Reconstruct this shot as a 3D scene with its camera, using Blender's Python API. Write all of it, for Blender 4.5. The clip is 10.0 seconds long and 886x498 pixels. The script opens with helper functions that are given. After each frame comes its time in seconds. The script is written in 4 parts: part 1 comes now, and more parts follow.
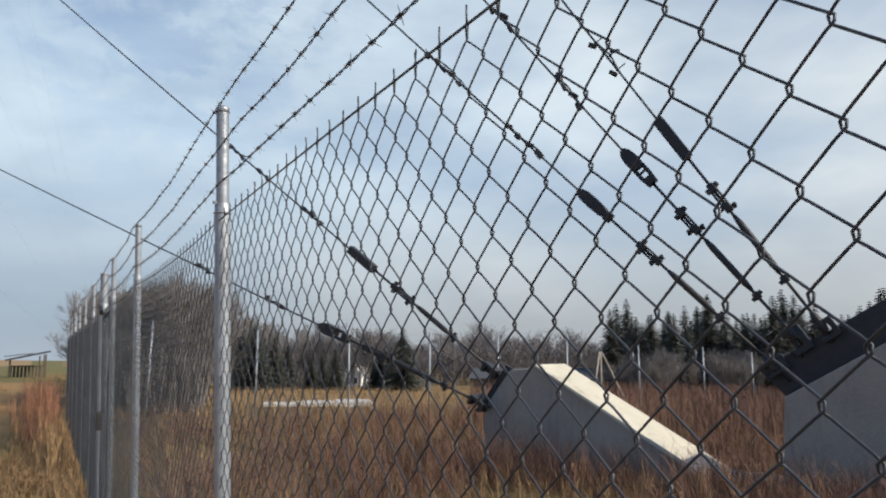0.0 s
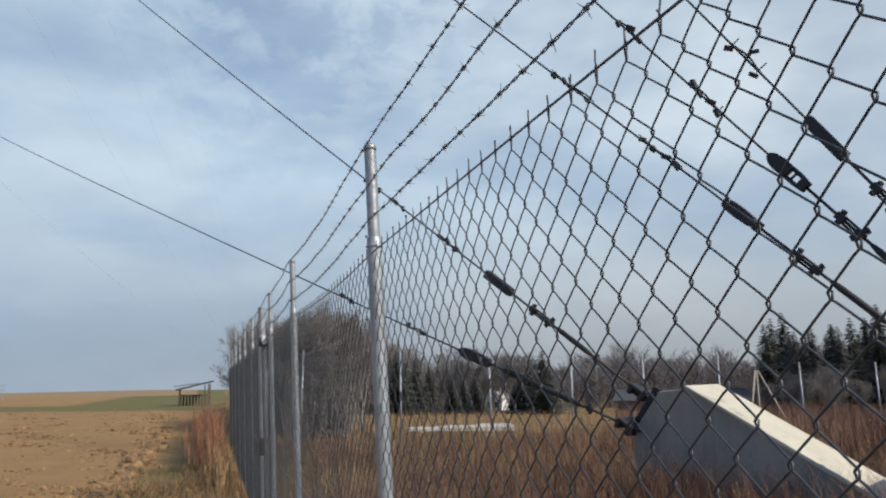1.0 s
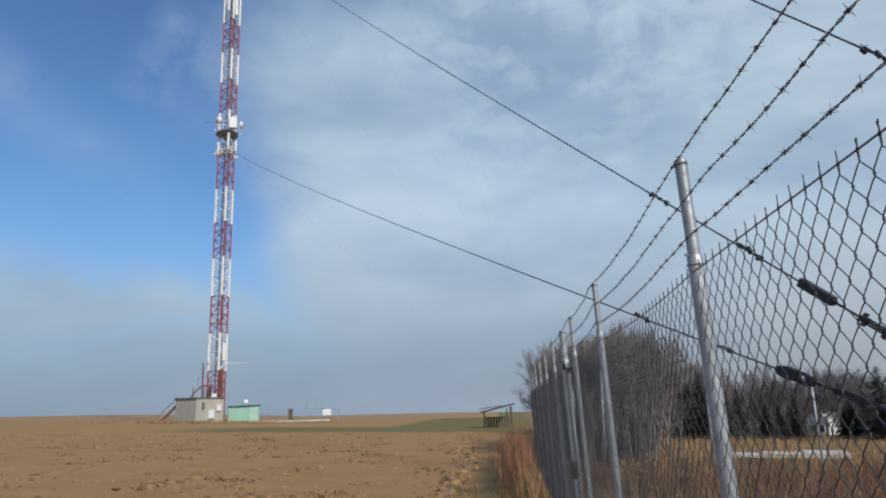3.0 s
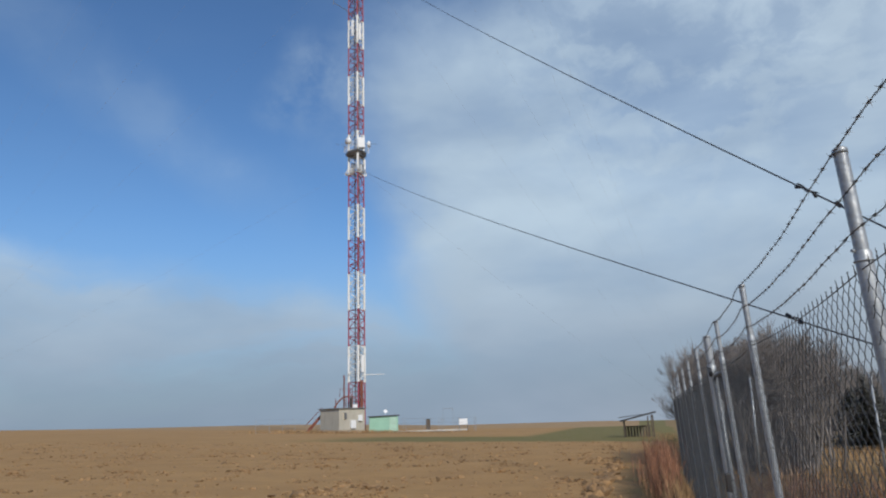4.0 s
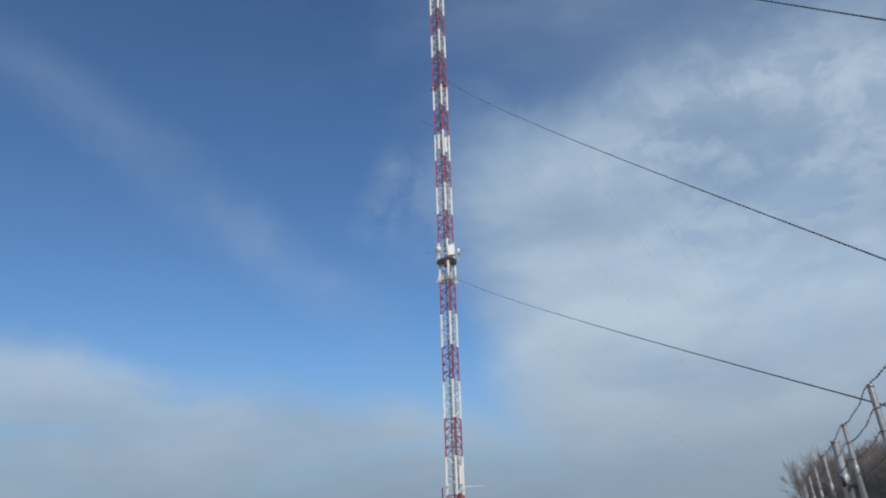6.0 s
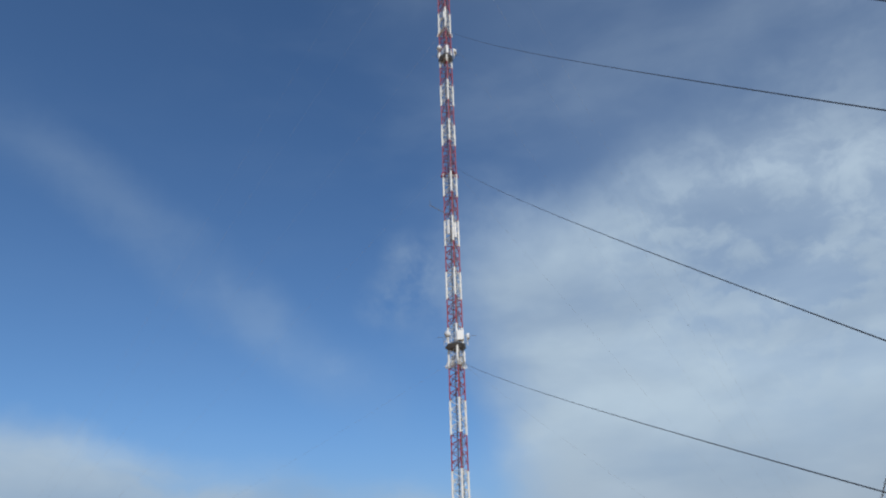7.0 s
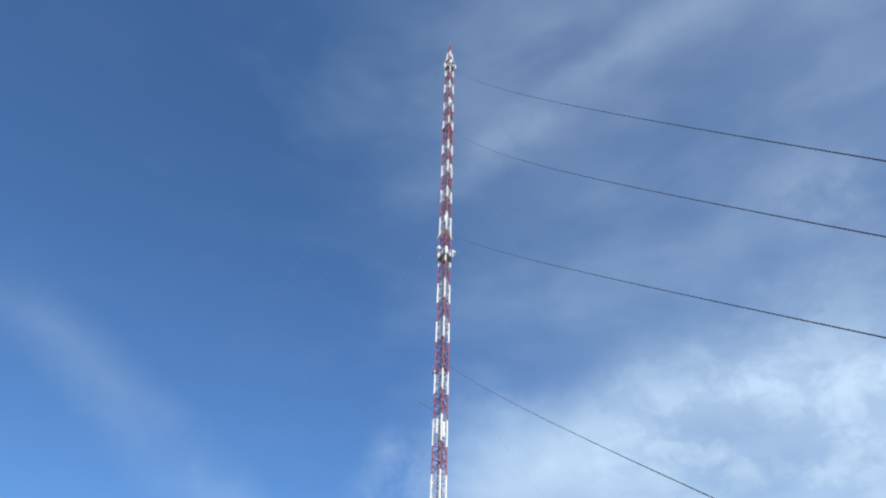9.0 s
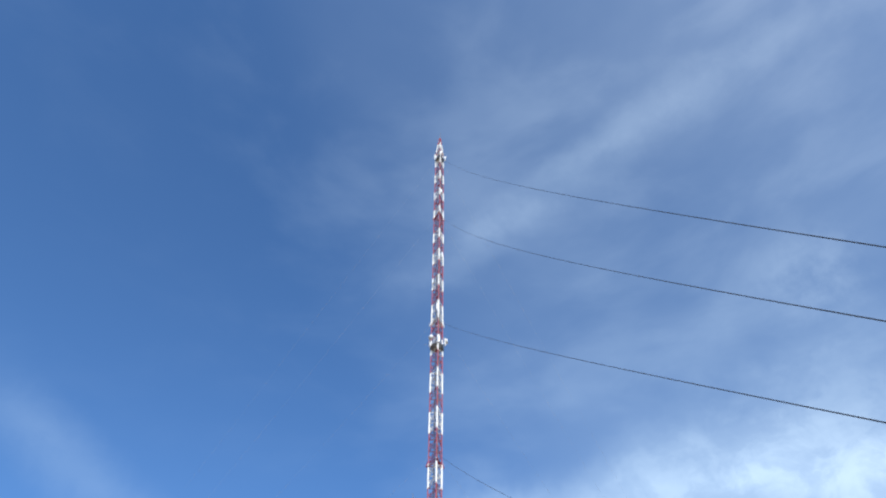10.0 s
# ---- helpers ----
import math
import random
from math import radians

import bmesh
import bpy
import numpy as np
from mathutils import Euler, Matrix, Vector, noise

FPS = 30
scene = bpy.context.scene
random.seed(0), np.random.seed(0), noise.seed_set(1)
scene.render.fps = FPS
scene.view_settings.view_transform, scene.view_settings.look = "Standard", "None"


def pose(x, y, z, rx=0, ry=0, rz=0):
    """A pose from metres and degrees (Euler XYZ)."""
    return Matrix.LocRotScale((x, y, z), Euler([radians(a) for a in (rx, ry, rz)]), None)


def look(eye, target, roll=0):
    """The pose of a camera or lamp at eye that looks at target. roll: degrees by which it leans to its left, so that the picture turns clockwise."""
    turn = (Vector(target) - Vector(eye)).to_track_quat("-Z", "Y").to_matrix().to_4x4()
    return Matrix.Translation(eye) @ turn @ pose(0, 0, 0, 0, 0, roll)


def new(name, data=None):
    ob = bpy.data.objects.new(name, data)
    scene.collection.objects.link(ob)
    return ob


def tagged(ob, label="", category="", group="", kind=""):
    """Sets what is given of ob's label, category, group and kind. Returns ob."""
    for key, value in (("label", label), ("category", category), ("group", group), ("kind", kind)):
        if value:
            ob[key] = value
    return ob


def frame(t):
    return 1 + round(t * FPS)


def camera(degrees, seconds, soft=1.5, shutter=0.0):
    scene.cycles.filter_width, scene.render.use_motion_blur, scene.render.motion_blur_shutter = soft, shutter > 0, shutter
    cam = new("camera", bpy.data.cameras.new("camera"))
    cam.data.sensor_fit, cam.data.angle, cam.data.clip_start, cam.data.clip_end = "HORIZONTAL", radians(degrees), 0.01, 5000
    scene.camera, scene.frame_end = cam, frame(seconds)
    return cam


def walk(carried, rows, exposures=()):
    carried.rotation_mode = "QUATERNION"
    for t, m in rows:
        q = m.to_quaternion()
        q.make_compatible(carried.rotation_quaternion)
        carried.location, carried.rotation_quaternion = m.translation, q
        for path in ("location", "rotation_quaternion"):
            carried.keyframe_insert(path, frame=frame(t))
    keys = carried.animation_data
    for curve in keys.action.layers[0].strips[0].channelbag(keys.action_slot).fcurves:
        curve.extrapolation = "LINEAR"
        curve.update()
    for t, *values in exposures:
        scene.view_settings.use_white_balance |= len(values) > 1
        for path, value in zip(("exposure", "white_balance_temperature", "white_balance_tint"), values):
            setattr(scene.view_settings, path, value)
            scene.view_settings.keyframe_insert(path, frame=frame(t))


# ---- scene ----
cam = camera(63.79, 10.0, soft=2.1)
PATH = [
    (0.0, pose(0.049, -0.005, 1.638, 98.27, -0.14, -29.56)),
    (0.5, pose(0.026, 0.001, 1.643, 99.62, 0.50, -24.06)),
    (1.0, pose(0.008, 0.009, 1.645, 100.19, 1.03, -18.55)),
    (1.5, pose(-0.013, 0.010, 1.646, 100.79, 1.25, -13.31)),
    (2.0, pose(-0.040, 0.011, 1.647, 101.18, 1.17, -7.46)),
    (2.5, pose(-0.065, 0.016, 1.654, 101.69, 1.44, -0.99)),
    (3.0, pose(-0.091, 0.012, 1.659, 102.39, 1.41, 4.52)),
    (3.2, pose(-0.097, 0.012, 1.661, 102.45, 1.80, 6.88)),
    (4.3, pose(-0.131, 0.015, 1.671, 103.95, 1.58, 17.81)),
    (4.5, pose(-0.137, 0.015, 1.673, 104.46, 1.61, 19.43)),
    (5.0, pose(-0.141, 0.010, 1.683, 106.57, 2.04, 21.82)),
    (5.5, pose(-0.143, 0.007, 1.700, 109.31, 2.00, 23.35)),
    (5.7, pose(-0.140, 0.007, 1.697, 110.30, 1.92, 23.04)),
    (6.8, pose(-0.123, 0.006, 1.677, 117.50, 1.48, 23.36)),
    (7.0, pose(-0.120, 0.006, 1.674, 118.87, 1.40, 23.47)),
    (7.5, pose(-0.102, 0.005, 1.662, 122.88, 1.03, 23.64)),
    (8.0, pose(-0.088, 0.004, 1.656, 126.95, 0.06, 22.65)),
    (8.5, pose(-0.077, 0.004, 1.653, 130.85, -0.70, 21.32)),
    (9.0, pose(-0.069, 0.004, 1.652, 134.60, -1.15, 20.93)),
    (9.5, pose(-0.064, 0.004, 1.651, 138.81, -1.00, 20.77)),
    (10.0, pose(-0.062, 0.004, 1.650, 141.68, -0.20, 20.99)),
]
walk(cam, PATH, [(0.0, 0.42, 6950, 10), (1.0, 0.27, 6800, 10), (2.5, 0.10, 6600, 10), (4.5, 0.02, 6560, 10), (5.5, -0.05, 6560, 10), (7.0, -0.05, 6560, 10),
                 (7.5, 0.02, 6540, 10), (8.5, 0.32, 6380, 10), (9.3, 0.58, 6180, 10), (10.0, 0.69, 6140, 10)])

# ---- light: high thin sun from the south-east, broken cloud ----
SUN_AZ, SUN_EL = 145.0, 34.0


def aim(az, el):
    a, e = radians(az), radians(el)
    return Vector((math.sin(a) * math.cos(e), math.cos(a) * math.cos(e), math.sin(e)))


lamp = bpy.data.lights.new("sun", "SUN")
lamp.energy, lamp.angle, lamp.color = 3.0, radians(0.6), (1.0, 0.93, 0.82)
sun = new("sun", lamp)
sun.matrix_world = look(aim(SUN_AZ, SUN_EL) * 60, (0, 0, 0))


class Nodes:
    """Short-hand for one node tree."""

    def __init__(self, tree):
        self.tree = tree
        tree.nodes.clear()

    def add(self, kind, **props):
        n = self.tree.nodes.new(kind)
        for k, v in props.items():
            setattr(n, k, v)
        return n

    def put(self, socket, value):
        if hasattr(value, "links"):
            self.tree.links.new(value, socket)
        elif value is not None:
            socket.default_value = value

    def math(self, op, a, b=None, clamp=False):
        n = self.add("ShaderNodeMath", operation=op, use_clamp=clamp)
        self.put(n.inputs[0], a)
        self.put(n.inputs[1], b)
        return n.outputs[0]

    def vec(self, op, a, b=None, scale=None):
        n = self.add("ShaderNodeVectorMath", operation=op)
        self.put(n.inputs[0], a)
        self.put(n.inputs[1], b)
        if scale is not None:
            self.put(n.inputs["Scale"], scale)
        return n.outputs["Value" if op in ("DOT_PRODUCT", "LENGTH", "DISTANCE") else "Vector"]

    def noise(self, vector, scale, detail=4, rough=0.55, distortion=0.0, color=False):
        n = self.add("ShaderNodeTexNoise")
        self.put(n.inputs["Vector"], vector)
        n.inputs["Scale"].default_value = scale
        n.inputs["Detail"].default_value = detail
        n.inputs["Roughness"].default_value = rough
        n.inputs["Distortion"].default_value = distortion
        return n.outputs["Color" if color else "Fac"]

    def ramp(self, value, low, high, a=0.0, b=1.0):
        n = self.add("ShaderNodeMapRange", interpolation_type="SMOOTHSTEP")
        self.put(n.inputs["Value"], value)
        for key, v in (("From Min", low), ("From Max", high), ("To Min", a), ("To Max", b)):
            n.inputs[key].default_value = v
        return n.outputs["Result"]

    def mix(self, fac, a, b, blend="MIX"):
        n = self.add("ShaderNodeMix", data_type="RGBA", blend_type=blend)
        self.put(n.inputs[0], fac)
        self.put(n.inputs[6], (*a, 1) if isinstance(a, tuple) and len(a) == 3 else a)
        self.put(n.inputs[7], (*b, 1) if isinstance(b, tuple) and len(b) == 3 else b)
        return n.outputs[2]


world = bpy.data.worlds.new("sky")
scene.world = world
world.use_nodes = True
W = Nodes(world.node_tree)
sky = W.add("ShaderNodeTexSky", sky_type="NISHITA", sun_disc=False, sun_elevation=radians(SUN_EL), sun_rotation=radians(SUN_AZ), air_density=1.0, dust_density=0.6, ozone_density=2.5)
way = W.add("ShaderNodeTexCoord").outputs["Generated"]
wob = W.vec("SUBTRACT", W.noise(way, 3.2, 5, 0.6, color=True), (0.5, 0.5, 0.5))
wob2 = W.vec("SUBTRACT", W.noise(way, 11.0, 5, 0.6, color=True), (0.5, 0.5, 0.5))
warped = W.vec("ADD", way, W.vec("SCALE", wob, scale=0.16))
warped = W.vec("ADD", warped, W.vec("SCALE", wob2, scale=0.035))


def side(a, b, inside):
    """The normal of the plane through the eye and two directions, on the side of a third."""
    n = Vector(a).cross(Vector(b)).normalized()
    return n if n.dot(Vector(inside)) > 0 else -n


# the bank of cloud east of the mast, its upper rim, the low bank to the west, two thin trails
RIM_A, RIM_B, RIM_C = (-0.3837, 0.7915, 0.4757), (0.2438, 0.7659, 0.5949), (-0.3262, 0.9161, 0.2333)
IN_BANK = (-0.0002, 0.9440, 0.3298)
n_top, n_left = side(RIM_A, RIM_B, IN_BANK), side(RIM_A, RIM_C, IN_BANK)
LOW_A, LOW_B, IN_LOW = (-0.6920, 0.6816, 0.2379), (-0.5385, 0.8174, 0.2048), (-0.7336, 0.6729, 0.0953)
n_low = side(LOW_A, LOW_B, IN_LOW)
TR_A, TR_B = (-0.7011, 0.4867, 0.5211), (-0.4933, 0.8067, 0.3253)
n_trail = side(TR_A, TR_B, IN_LOW)
TR_C, TR_D = (-0.1731, 0.5895, 0.7890), (0.2291, 0.4701, 0.8523)
n_trail2 = side(TR_C, TR_D, IN_LOW)
bank = W.math("MULTIPLY", W.ramp(W.vec("DOT_PRODUCT", warped, tuple(n_top)), -0.05, 0.13), W.ramp(W.vec("DOT_PRODUCT", warped, tuple(n_left)), -0.02, 0.10))
low = W.ramp(W.vec("DOT_PRODUCT", warped, tuple(n_low)), -0.02, 0.06, 0.0, 0.92)
low = W.math("MULTIPLY", low, W.ramp(W.noise(W.vec("MULTIPLY", warped, (1.0, 1.0, 7.0)), 2.4, 5, 0.55), 0.30, 0.58, 0.45, 1.0))


curled = W.vec("ADD", way, W.vec("SCALE", wob2, scale=0.05))
curled = W.vec("ADD", curled, W.vec("SCALE", wob, scale=0.05))


def trail(n, a, b, width, reach, strength):
    off = W.math("ABSOLUTE", W.vec("DOT_PRODUCT", curled, tuple(n)))
    mid = (Vector(a) + Vector(b)).normalized()
    near = W.ramp(W.vec("DISTANCE", curled, tuple(mid)), reach * 0.4, reach, 1.0, 0.0)
    torn = W.ramp(W.noise(curled, 9.0, 6, 0.6), 0.3, 0.62, 0.45, 1.0)
    return W.math("MULTIPLY", W.math("MULTIPLY", W.math("MULTIPLY", W.ramp(off, 0.0, width, 1.0, 0.0), near), torn), strength)


def puff(at, size, strength):
    """A small torn scrap of cloud."""
    near = W.ramp(W.vec("DISTANCE", curled, at), 0.0, size, 1.0, 0.0)
    return W.math("MULTIPLY", W.math("MULTIPLY", near, W.ramp(W.noise(way, 20.0, 5, 0.6), 0.25, 0.70)), strength)


flat = W.vec("MULTIPLY", way, (1.0, 1.0, 2.6))
veil = W.noise(flat, 2.0, 5, 0.5, 0.2)
fine = W.noise(flat, 5.0, 6, 0.52, 0.25)
east = W.ramp(W.vec("DOT_PRODUCT", way, tuple(n_left)), -0.25, 0.35)
wisps = W.math("MULTIPLY", W.ramp(fine, 0.42, 0.72), W.math("ADD", W.math("MULTIPLY", east, 0.07), 0.015))
up = W.vec("DOT_PRODUCT", way, (0, 0, 1))
haze = W.ramp(up, -0.02, 0.28, 0.88, 0.0)
cover = W.math("MAXIMUM", bank, low)
scraps = ((-0.376, 0.8004, 0.4668), 0.06, 0.26), ((-0.4202, 0.8055, 0.4178), 0.05, 0.24), ((-0.3585, 0.8320, 0.4230), 0.12, 0.24), ((0.2245, 0.7072, 0.6704), 0.10, 0.22), ((-0.2523, 0.8177, 0.5174), 0.10, 0.16)
for extra in [trail(n_trail, TR_A, TR_B, 0.065, 0.40, 0.22), trail(n_trail2, TR_C, TR_D, 0.048, 0.40, 0.17), wisps] + [puff(*scrap) for scrap in scraps]:
    cover = W.math("ADD", cover, W.math("MULTIPLY", extra, W.math("SUBTRACT", 1.0, cover)))
cover = W.math("MULTIPLY", cover, W.ramp(veil, 0.22, 0.62, 0.62, 1.0))
# the mottled upper rim of the bank
mottle = W.noise(W.vec("MULTIPLY", curled, (1.0, 1.0, 1.5)), 13.0, 6, 0.58, 0.3)
rim = W.ramp(W.vec("DISTANCE", way, (0.10, 0.859, 0.502)), 0.10, 0.34, 0.36, 0.03)
cover = W.math("MULTIPLY", cover, W.math("SUBTRACT", 1.0, W.math("MULTIPLY", W.ramp(mottle, 0.40, 0.62, 1.0, 0.0), rim)))
film = W.math("MULTIPLY", W.math("MULTIPLY", W.ramp(W.vec("DOT_PRODUCT", way, tuple(n_left)), -0.02, 0.42), W.ramp(veil, 0.25, 0.7, 0.55, 1.0)), 0.19)
cover = W.math("ADD", cover, W.math("MULTIPLY", film, W.math("SUBTRACT", 1.0, cover)), clamp=True)
shade = W.math("ADD", W.math("MULTIPLY", W.ramp(veil, 0.34, 0.66), 0.65), W.math("MULTIPLY", W.ramp(fine, 0.35, 0.7), 0.35))
sunward = W.ramp(W.vec("DOT_PRODUCT", way, tuple(aim(SUN_AZ, SUN_EL))), -0.7, 0.6, 1.0, 1.25)
cloud = W.mix(shade, (2.9, 3.85, 5.0), (4.35, 5.5, 6.6))
cloud = W.mix(W.ramp(W.vec("DOT_PRODUCT", way, tuple(aim(SUN_AZ, 8))), -0.75, 0.4), cloud, W.mix(shade, (3.2, 3.75, 4.3), (4.7, 5.15, 5.5)))
cloud = W.vec("SCALE", cloud, scale=sunward)
blue = W.mix(1.0, sky.outputs["Color"], (0.60, 0.83, 1.04), "MULTIPLY")
back = W.add("ShaderNodeBackground")
low_air = W.mix(W.ramp(veil, 0.35, 0.65), (2.0, 2.65, 3.55), (2.5, 3.1, 4.0))
low_air = W.mix(W.ramp(W.vec("DOT_PRODUCT", way, tuple(aim(75, 0))), 0.05, 0.75), low_air, W.mix(W.ramp(veil, 0.35, 0.65), (2.7, 2.95, 3.3), (3.3, 3.5, 3.75)))
W.put(back.inputs["Color"], W.mix(haze, W.mix(cover, blue, cloud), low_air))
back.inputs["Strength"].default_value = 0.11
W.put(W.add("ShaderNodeOutputWorld").inputs["Surface"], back.outputs[0])


# ---- materials ----
def material(name, color, rough=0.8, metal=0.0, second=None, grain=30.0, blotch=2.0, amount=0.5, bump=0.2, island=0.0, each=0.0, space="Object", spec=0.5, extra=None):
    """Two-scale variation between color and second; island / each vary the brightness per loose piece or per object."""
    m = bpy.data.materials.new(name)
    m.use_nodes = True
    N = Nodes(m.node_tree)
    if space == "World":
        at = N.add("ShaderNodeNewGeometry").outputs["Position"]
    else:
        at = N.add("ShaderNodeTexCoord").outputs["Object"]
    n1 = N.noise(at, blotch, 5, 0.6)
    n2 = N.noise(at, grain, 4, 0.6)
    second = second or tuple(c * 0.6 for c in color)
    both = N.math("ADD", N.math("MULTIPLY", N.ramp(n1, 0.3, 0.7), 0.6), N.math("MULTIPLY", N.ramp(n2, 0.3, 0.7), 0.4))
    col = N.mix(N.math("MULTIPLY", both, amount), color, second)
    if extra:
        col = extra(N, at, col)
    if island:
        rnd = N.add("ShaderNodeNewGeometry").outputs["Random Per Island"]
        col = N.mix(1.0, col, N.mix(rnd, (1 - island,) * 3, (1 + island,) * 3), "MULTIPLY")
    if each:
        rnd = N.add("ShaderNodeObjectInfo").outputs["Random"]
        col = N.mix(1.0, col, N.mix(rnd, (1 - each,) * 3, (1 + each,) * 3), "MULTIPLY")
    b = N.add("ShaderNodeBsdfPrincipled")
    N.put(b.inputs["Base Color"], col)
    N.put(b.inputs["Roughness"], N.ramp(n2, 0.2, 0.8, max(0.05, rough - 0.1), min(1, rough + 0.1)))
    b.inputs["Metallic"].default_value = metal
    b.inputs["Specular IOR Level"].default_value = spec
    if bump:
        k = N.add("ShaderNodeBump")
        k.inputs["Strength"].default_value = bump
        k.inputs["Distance"].default_value = 0.02
        N.put(k.inputs["Height"], both)
        N.put(b.inputs["Normal"], k.outputs[0])
    N.put(N.add("ShaderNodeOutputMaterial").inputs["Surface"], b.outputs[0])
    return m


def streaks(color, scale=(6, 6, 0.5), low=0.5, high=0.72, strength=0.6):
    """Rain streaks and rust running down."""
    def make(N, at, col):
        n = N.noise(N.vec("MULTIPLY", at, scale), 1.0, 5, 0.65)
        return N.mix(N.math("MULTIPLY", N.ramp(n, low, high), strength), col, color)
    return make


GALV = material("galvanised_steel", (0.44, 0.46, 0.48), 0.5, 0.5, (0.27, 0.285, 0.30), 60, 9, 0.9, 0.15, extra=streaks((0.22, 0.22, 0.22), (30, 30, 1.5)))
WIRE = material("fence_wire", (0.105, 0.112, 0.122), 0.5, 0.4, (0.045, 0.048, 0.053), 40, 5, 0.9, 0.1)
BARB = material("barbed_wire", (0.17, 0.17, 0.18), 0.5, 0.6, (0.08, 0.075, 0.07), 40, 5, 0.9, 0.1)
DARK = material("tarred_steel", (0.028, 0.029, 0.032), 0.5, 0.3, (0.06, 0.05, 0.045), 50, 6, 0.8, 0.3)
ROPE = material("steel_rope", (0.085, 0.09, 0.10), 0.5, 0.5, (0.03, 0.03, 0.035), 40, 4, 0.7, 0.2)
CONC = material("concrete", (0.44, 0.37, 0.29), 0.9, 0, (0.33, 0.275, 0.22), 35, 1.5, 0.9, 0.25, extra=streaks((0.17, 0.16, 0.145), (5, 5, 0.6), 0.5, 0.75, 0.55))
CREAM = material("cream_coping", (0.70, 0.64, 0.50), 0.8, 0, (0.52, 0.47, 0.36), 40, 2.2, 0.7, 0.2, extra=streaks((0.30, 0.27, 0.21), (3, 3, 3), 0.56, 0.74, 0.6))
RED = material("red_mast_paint", (0.34, 0.042, 0.072), 0.55, 0, (0.22, 0.035, 0.055), 8, 0.7, 0.7, 0.05)
WHITE = material("white_mast_paint", (0.80, 0.80, 0.78), 0.5, 0, (0.58, 0.58, 0.56), 8, 0.7, 0.6, 0.05)
GREYM = material("grey_feeder_cable", (0.16, 0.17, 0.18), 0.6, 0, (0.09, 0.09, 0.10), 8, 1, 0.8, 0.1)
HUTW = material("hut_wall_render", (0.46, 0.43, 0.36), 0.9, 0, (0.35, 0.33, 0.28), 9, 0.8, 0.7, 0.1, extra=streaks((0.22, 0.20, 0.17), (2, 2, 0.3), 0.52, 0.72, 0.4))
SHEET = material("grey_flat_roof", (0.20, 0.20, 0.195), 0.8, 0, (0.12, 0.12, 0.12), 9, 0.8, 0.8, 0.1)
HUTR = material("hut_roof_felt", (0.07, 0.07, 0.07), 0.9, 0, (0.04, 0.04, 0.04), 12, 1, 0.8, 0.1)
RUST = material("rust_red_steel", (0.22, 0.06, 0.035), 0.7, 0.1, (0.11, 0.035, 0.025), 10, 1.2, 0.8, 0.1)
GREEN = material("mint_green_panel", (0.30, 0.52, 0.40), 0.7, 0, (0.22, 0.42, 0.32), 6, 0.8, 0.6, 0.05, extra=streaks((0.16, 0.26, 0.2), (4, 4, 0.3), 0.55, 0.75, 0.4))
WOOD = material("weathered_wood", (0.13, 0.10, 0.075), 0.9, 0, (0.07, 0.055, 0.045), 18, 2, 0.9, 0.3)
HOUSE = material("white_house_plaster", (0.72, 0.72, 0.70), 0.9, 0, (0.55, 0.55, 0.54), 5, 0.6, 0.6, 0.1)
TILE = material("grey_roof_sheet", (0.075, 0.075, 0.08), 0.85, 0, (0.08, 0.082, 0.09), 5, 0.4, 0.8, 0.1)
BARK = material("bare_bark", (0.225, 0.200, 0.183), 0.95, 0, (0.145, 0.129, 0.119), 14, 2, 0.9, 0.2, island=0.3)
FARW = material("far_bare_twigs", (0.22, 0.19, 0.175), 0.95, 0, (0.15, 0.13, 0.12), 3, 0.3, 0.9, 0.0, island=0.25)
NEEDLE = material("spruce_needles", (0.115, 0.117, 0.094), 0.9, 0, (0.074, 0.078, 0.064), 6, 0.8, 0.9, 0.0, island=0.45, each=0.2)
STEM = material("red_scrub_stems", (0.25, 0.122, 0.078), 0.9, 0, (0.105, 0.062, 0.048), 5, 0.7, 0.95, 0.0, island=0.7, space="World")
WEED = material("dry_dock_stalks", (0.38, 0.175, 0.095), 0.9, 0, (0.20, 0.095, 0.06), 6, 1.2, 0.9, 0.0, island=0.6, space="World")
STRAW = material("dry_straw_grass", (0.39, 0.25, 0.118), 0.9, 0, (0.19, 0.108, 0.054), 6, 0.6, 0.9, 0.0, island=0.7, space="World")
VERGE = material("yellow_green_grass", (0.17, 0.155, 0.055), 0.9, 0, (0.28, 0.20, 0.09), 6, 0.8, 0.9, 0.0, island=0.4, space="World")
SOILC = material("soil_clods", (0.32, 0.192, 0.086), 0.95, 0, (0.18, 0.110, 0.055), 25, 2, 0.9, 0.4, island=0.35, space="World")
SLAB = material("pale_slab", (0.62, 0.60, 0.55), 0.9, 0, (0.45, 0.43, 0.39), 12, 0.9, 0.8, 0.2)
WHITEP = material("white_plastic", (0.78, 0.79, 0.80), 0.5, 0, (0.66, 0.67, 0.68), 8, 1, 0.5, 0.0)


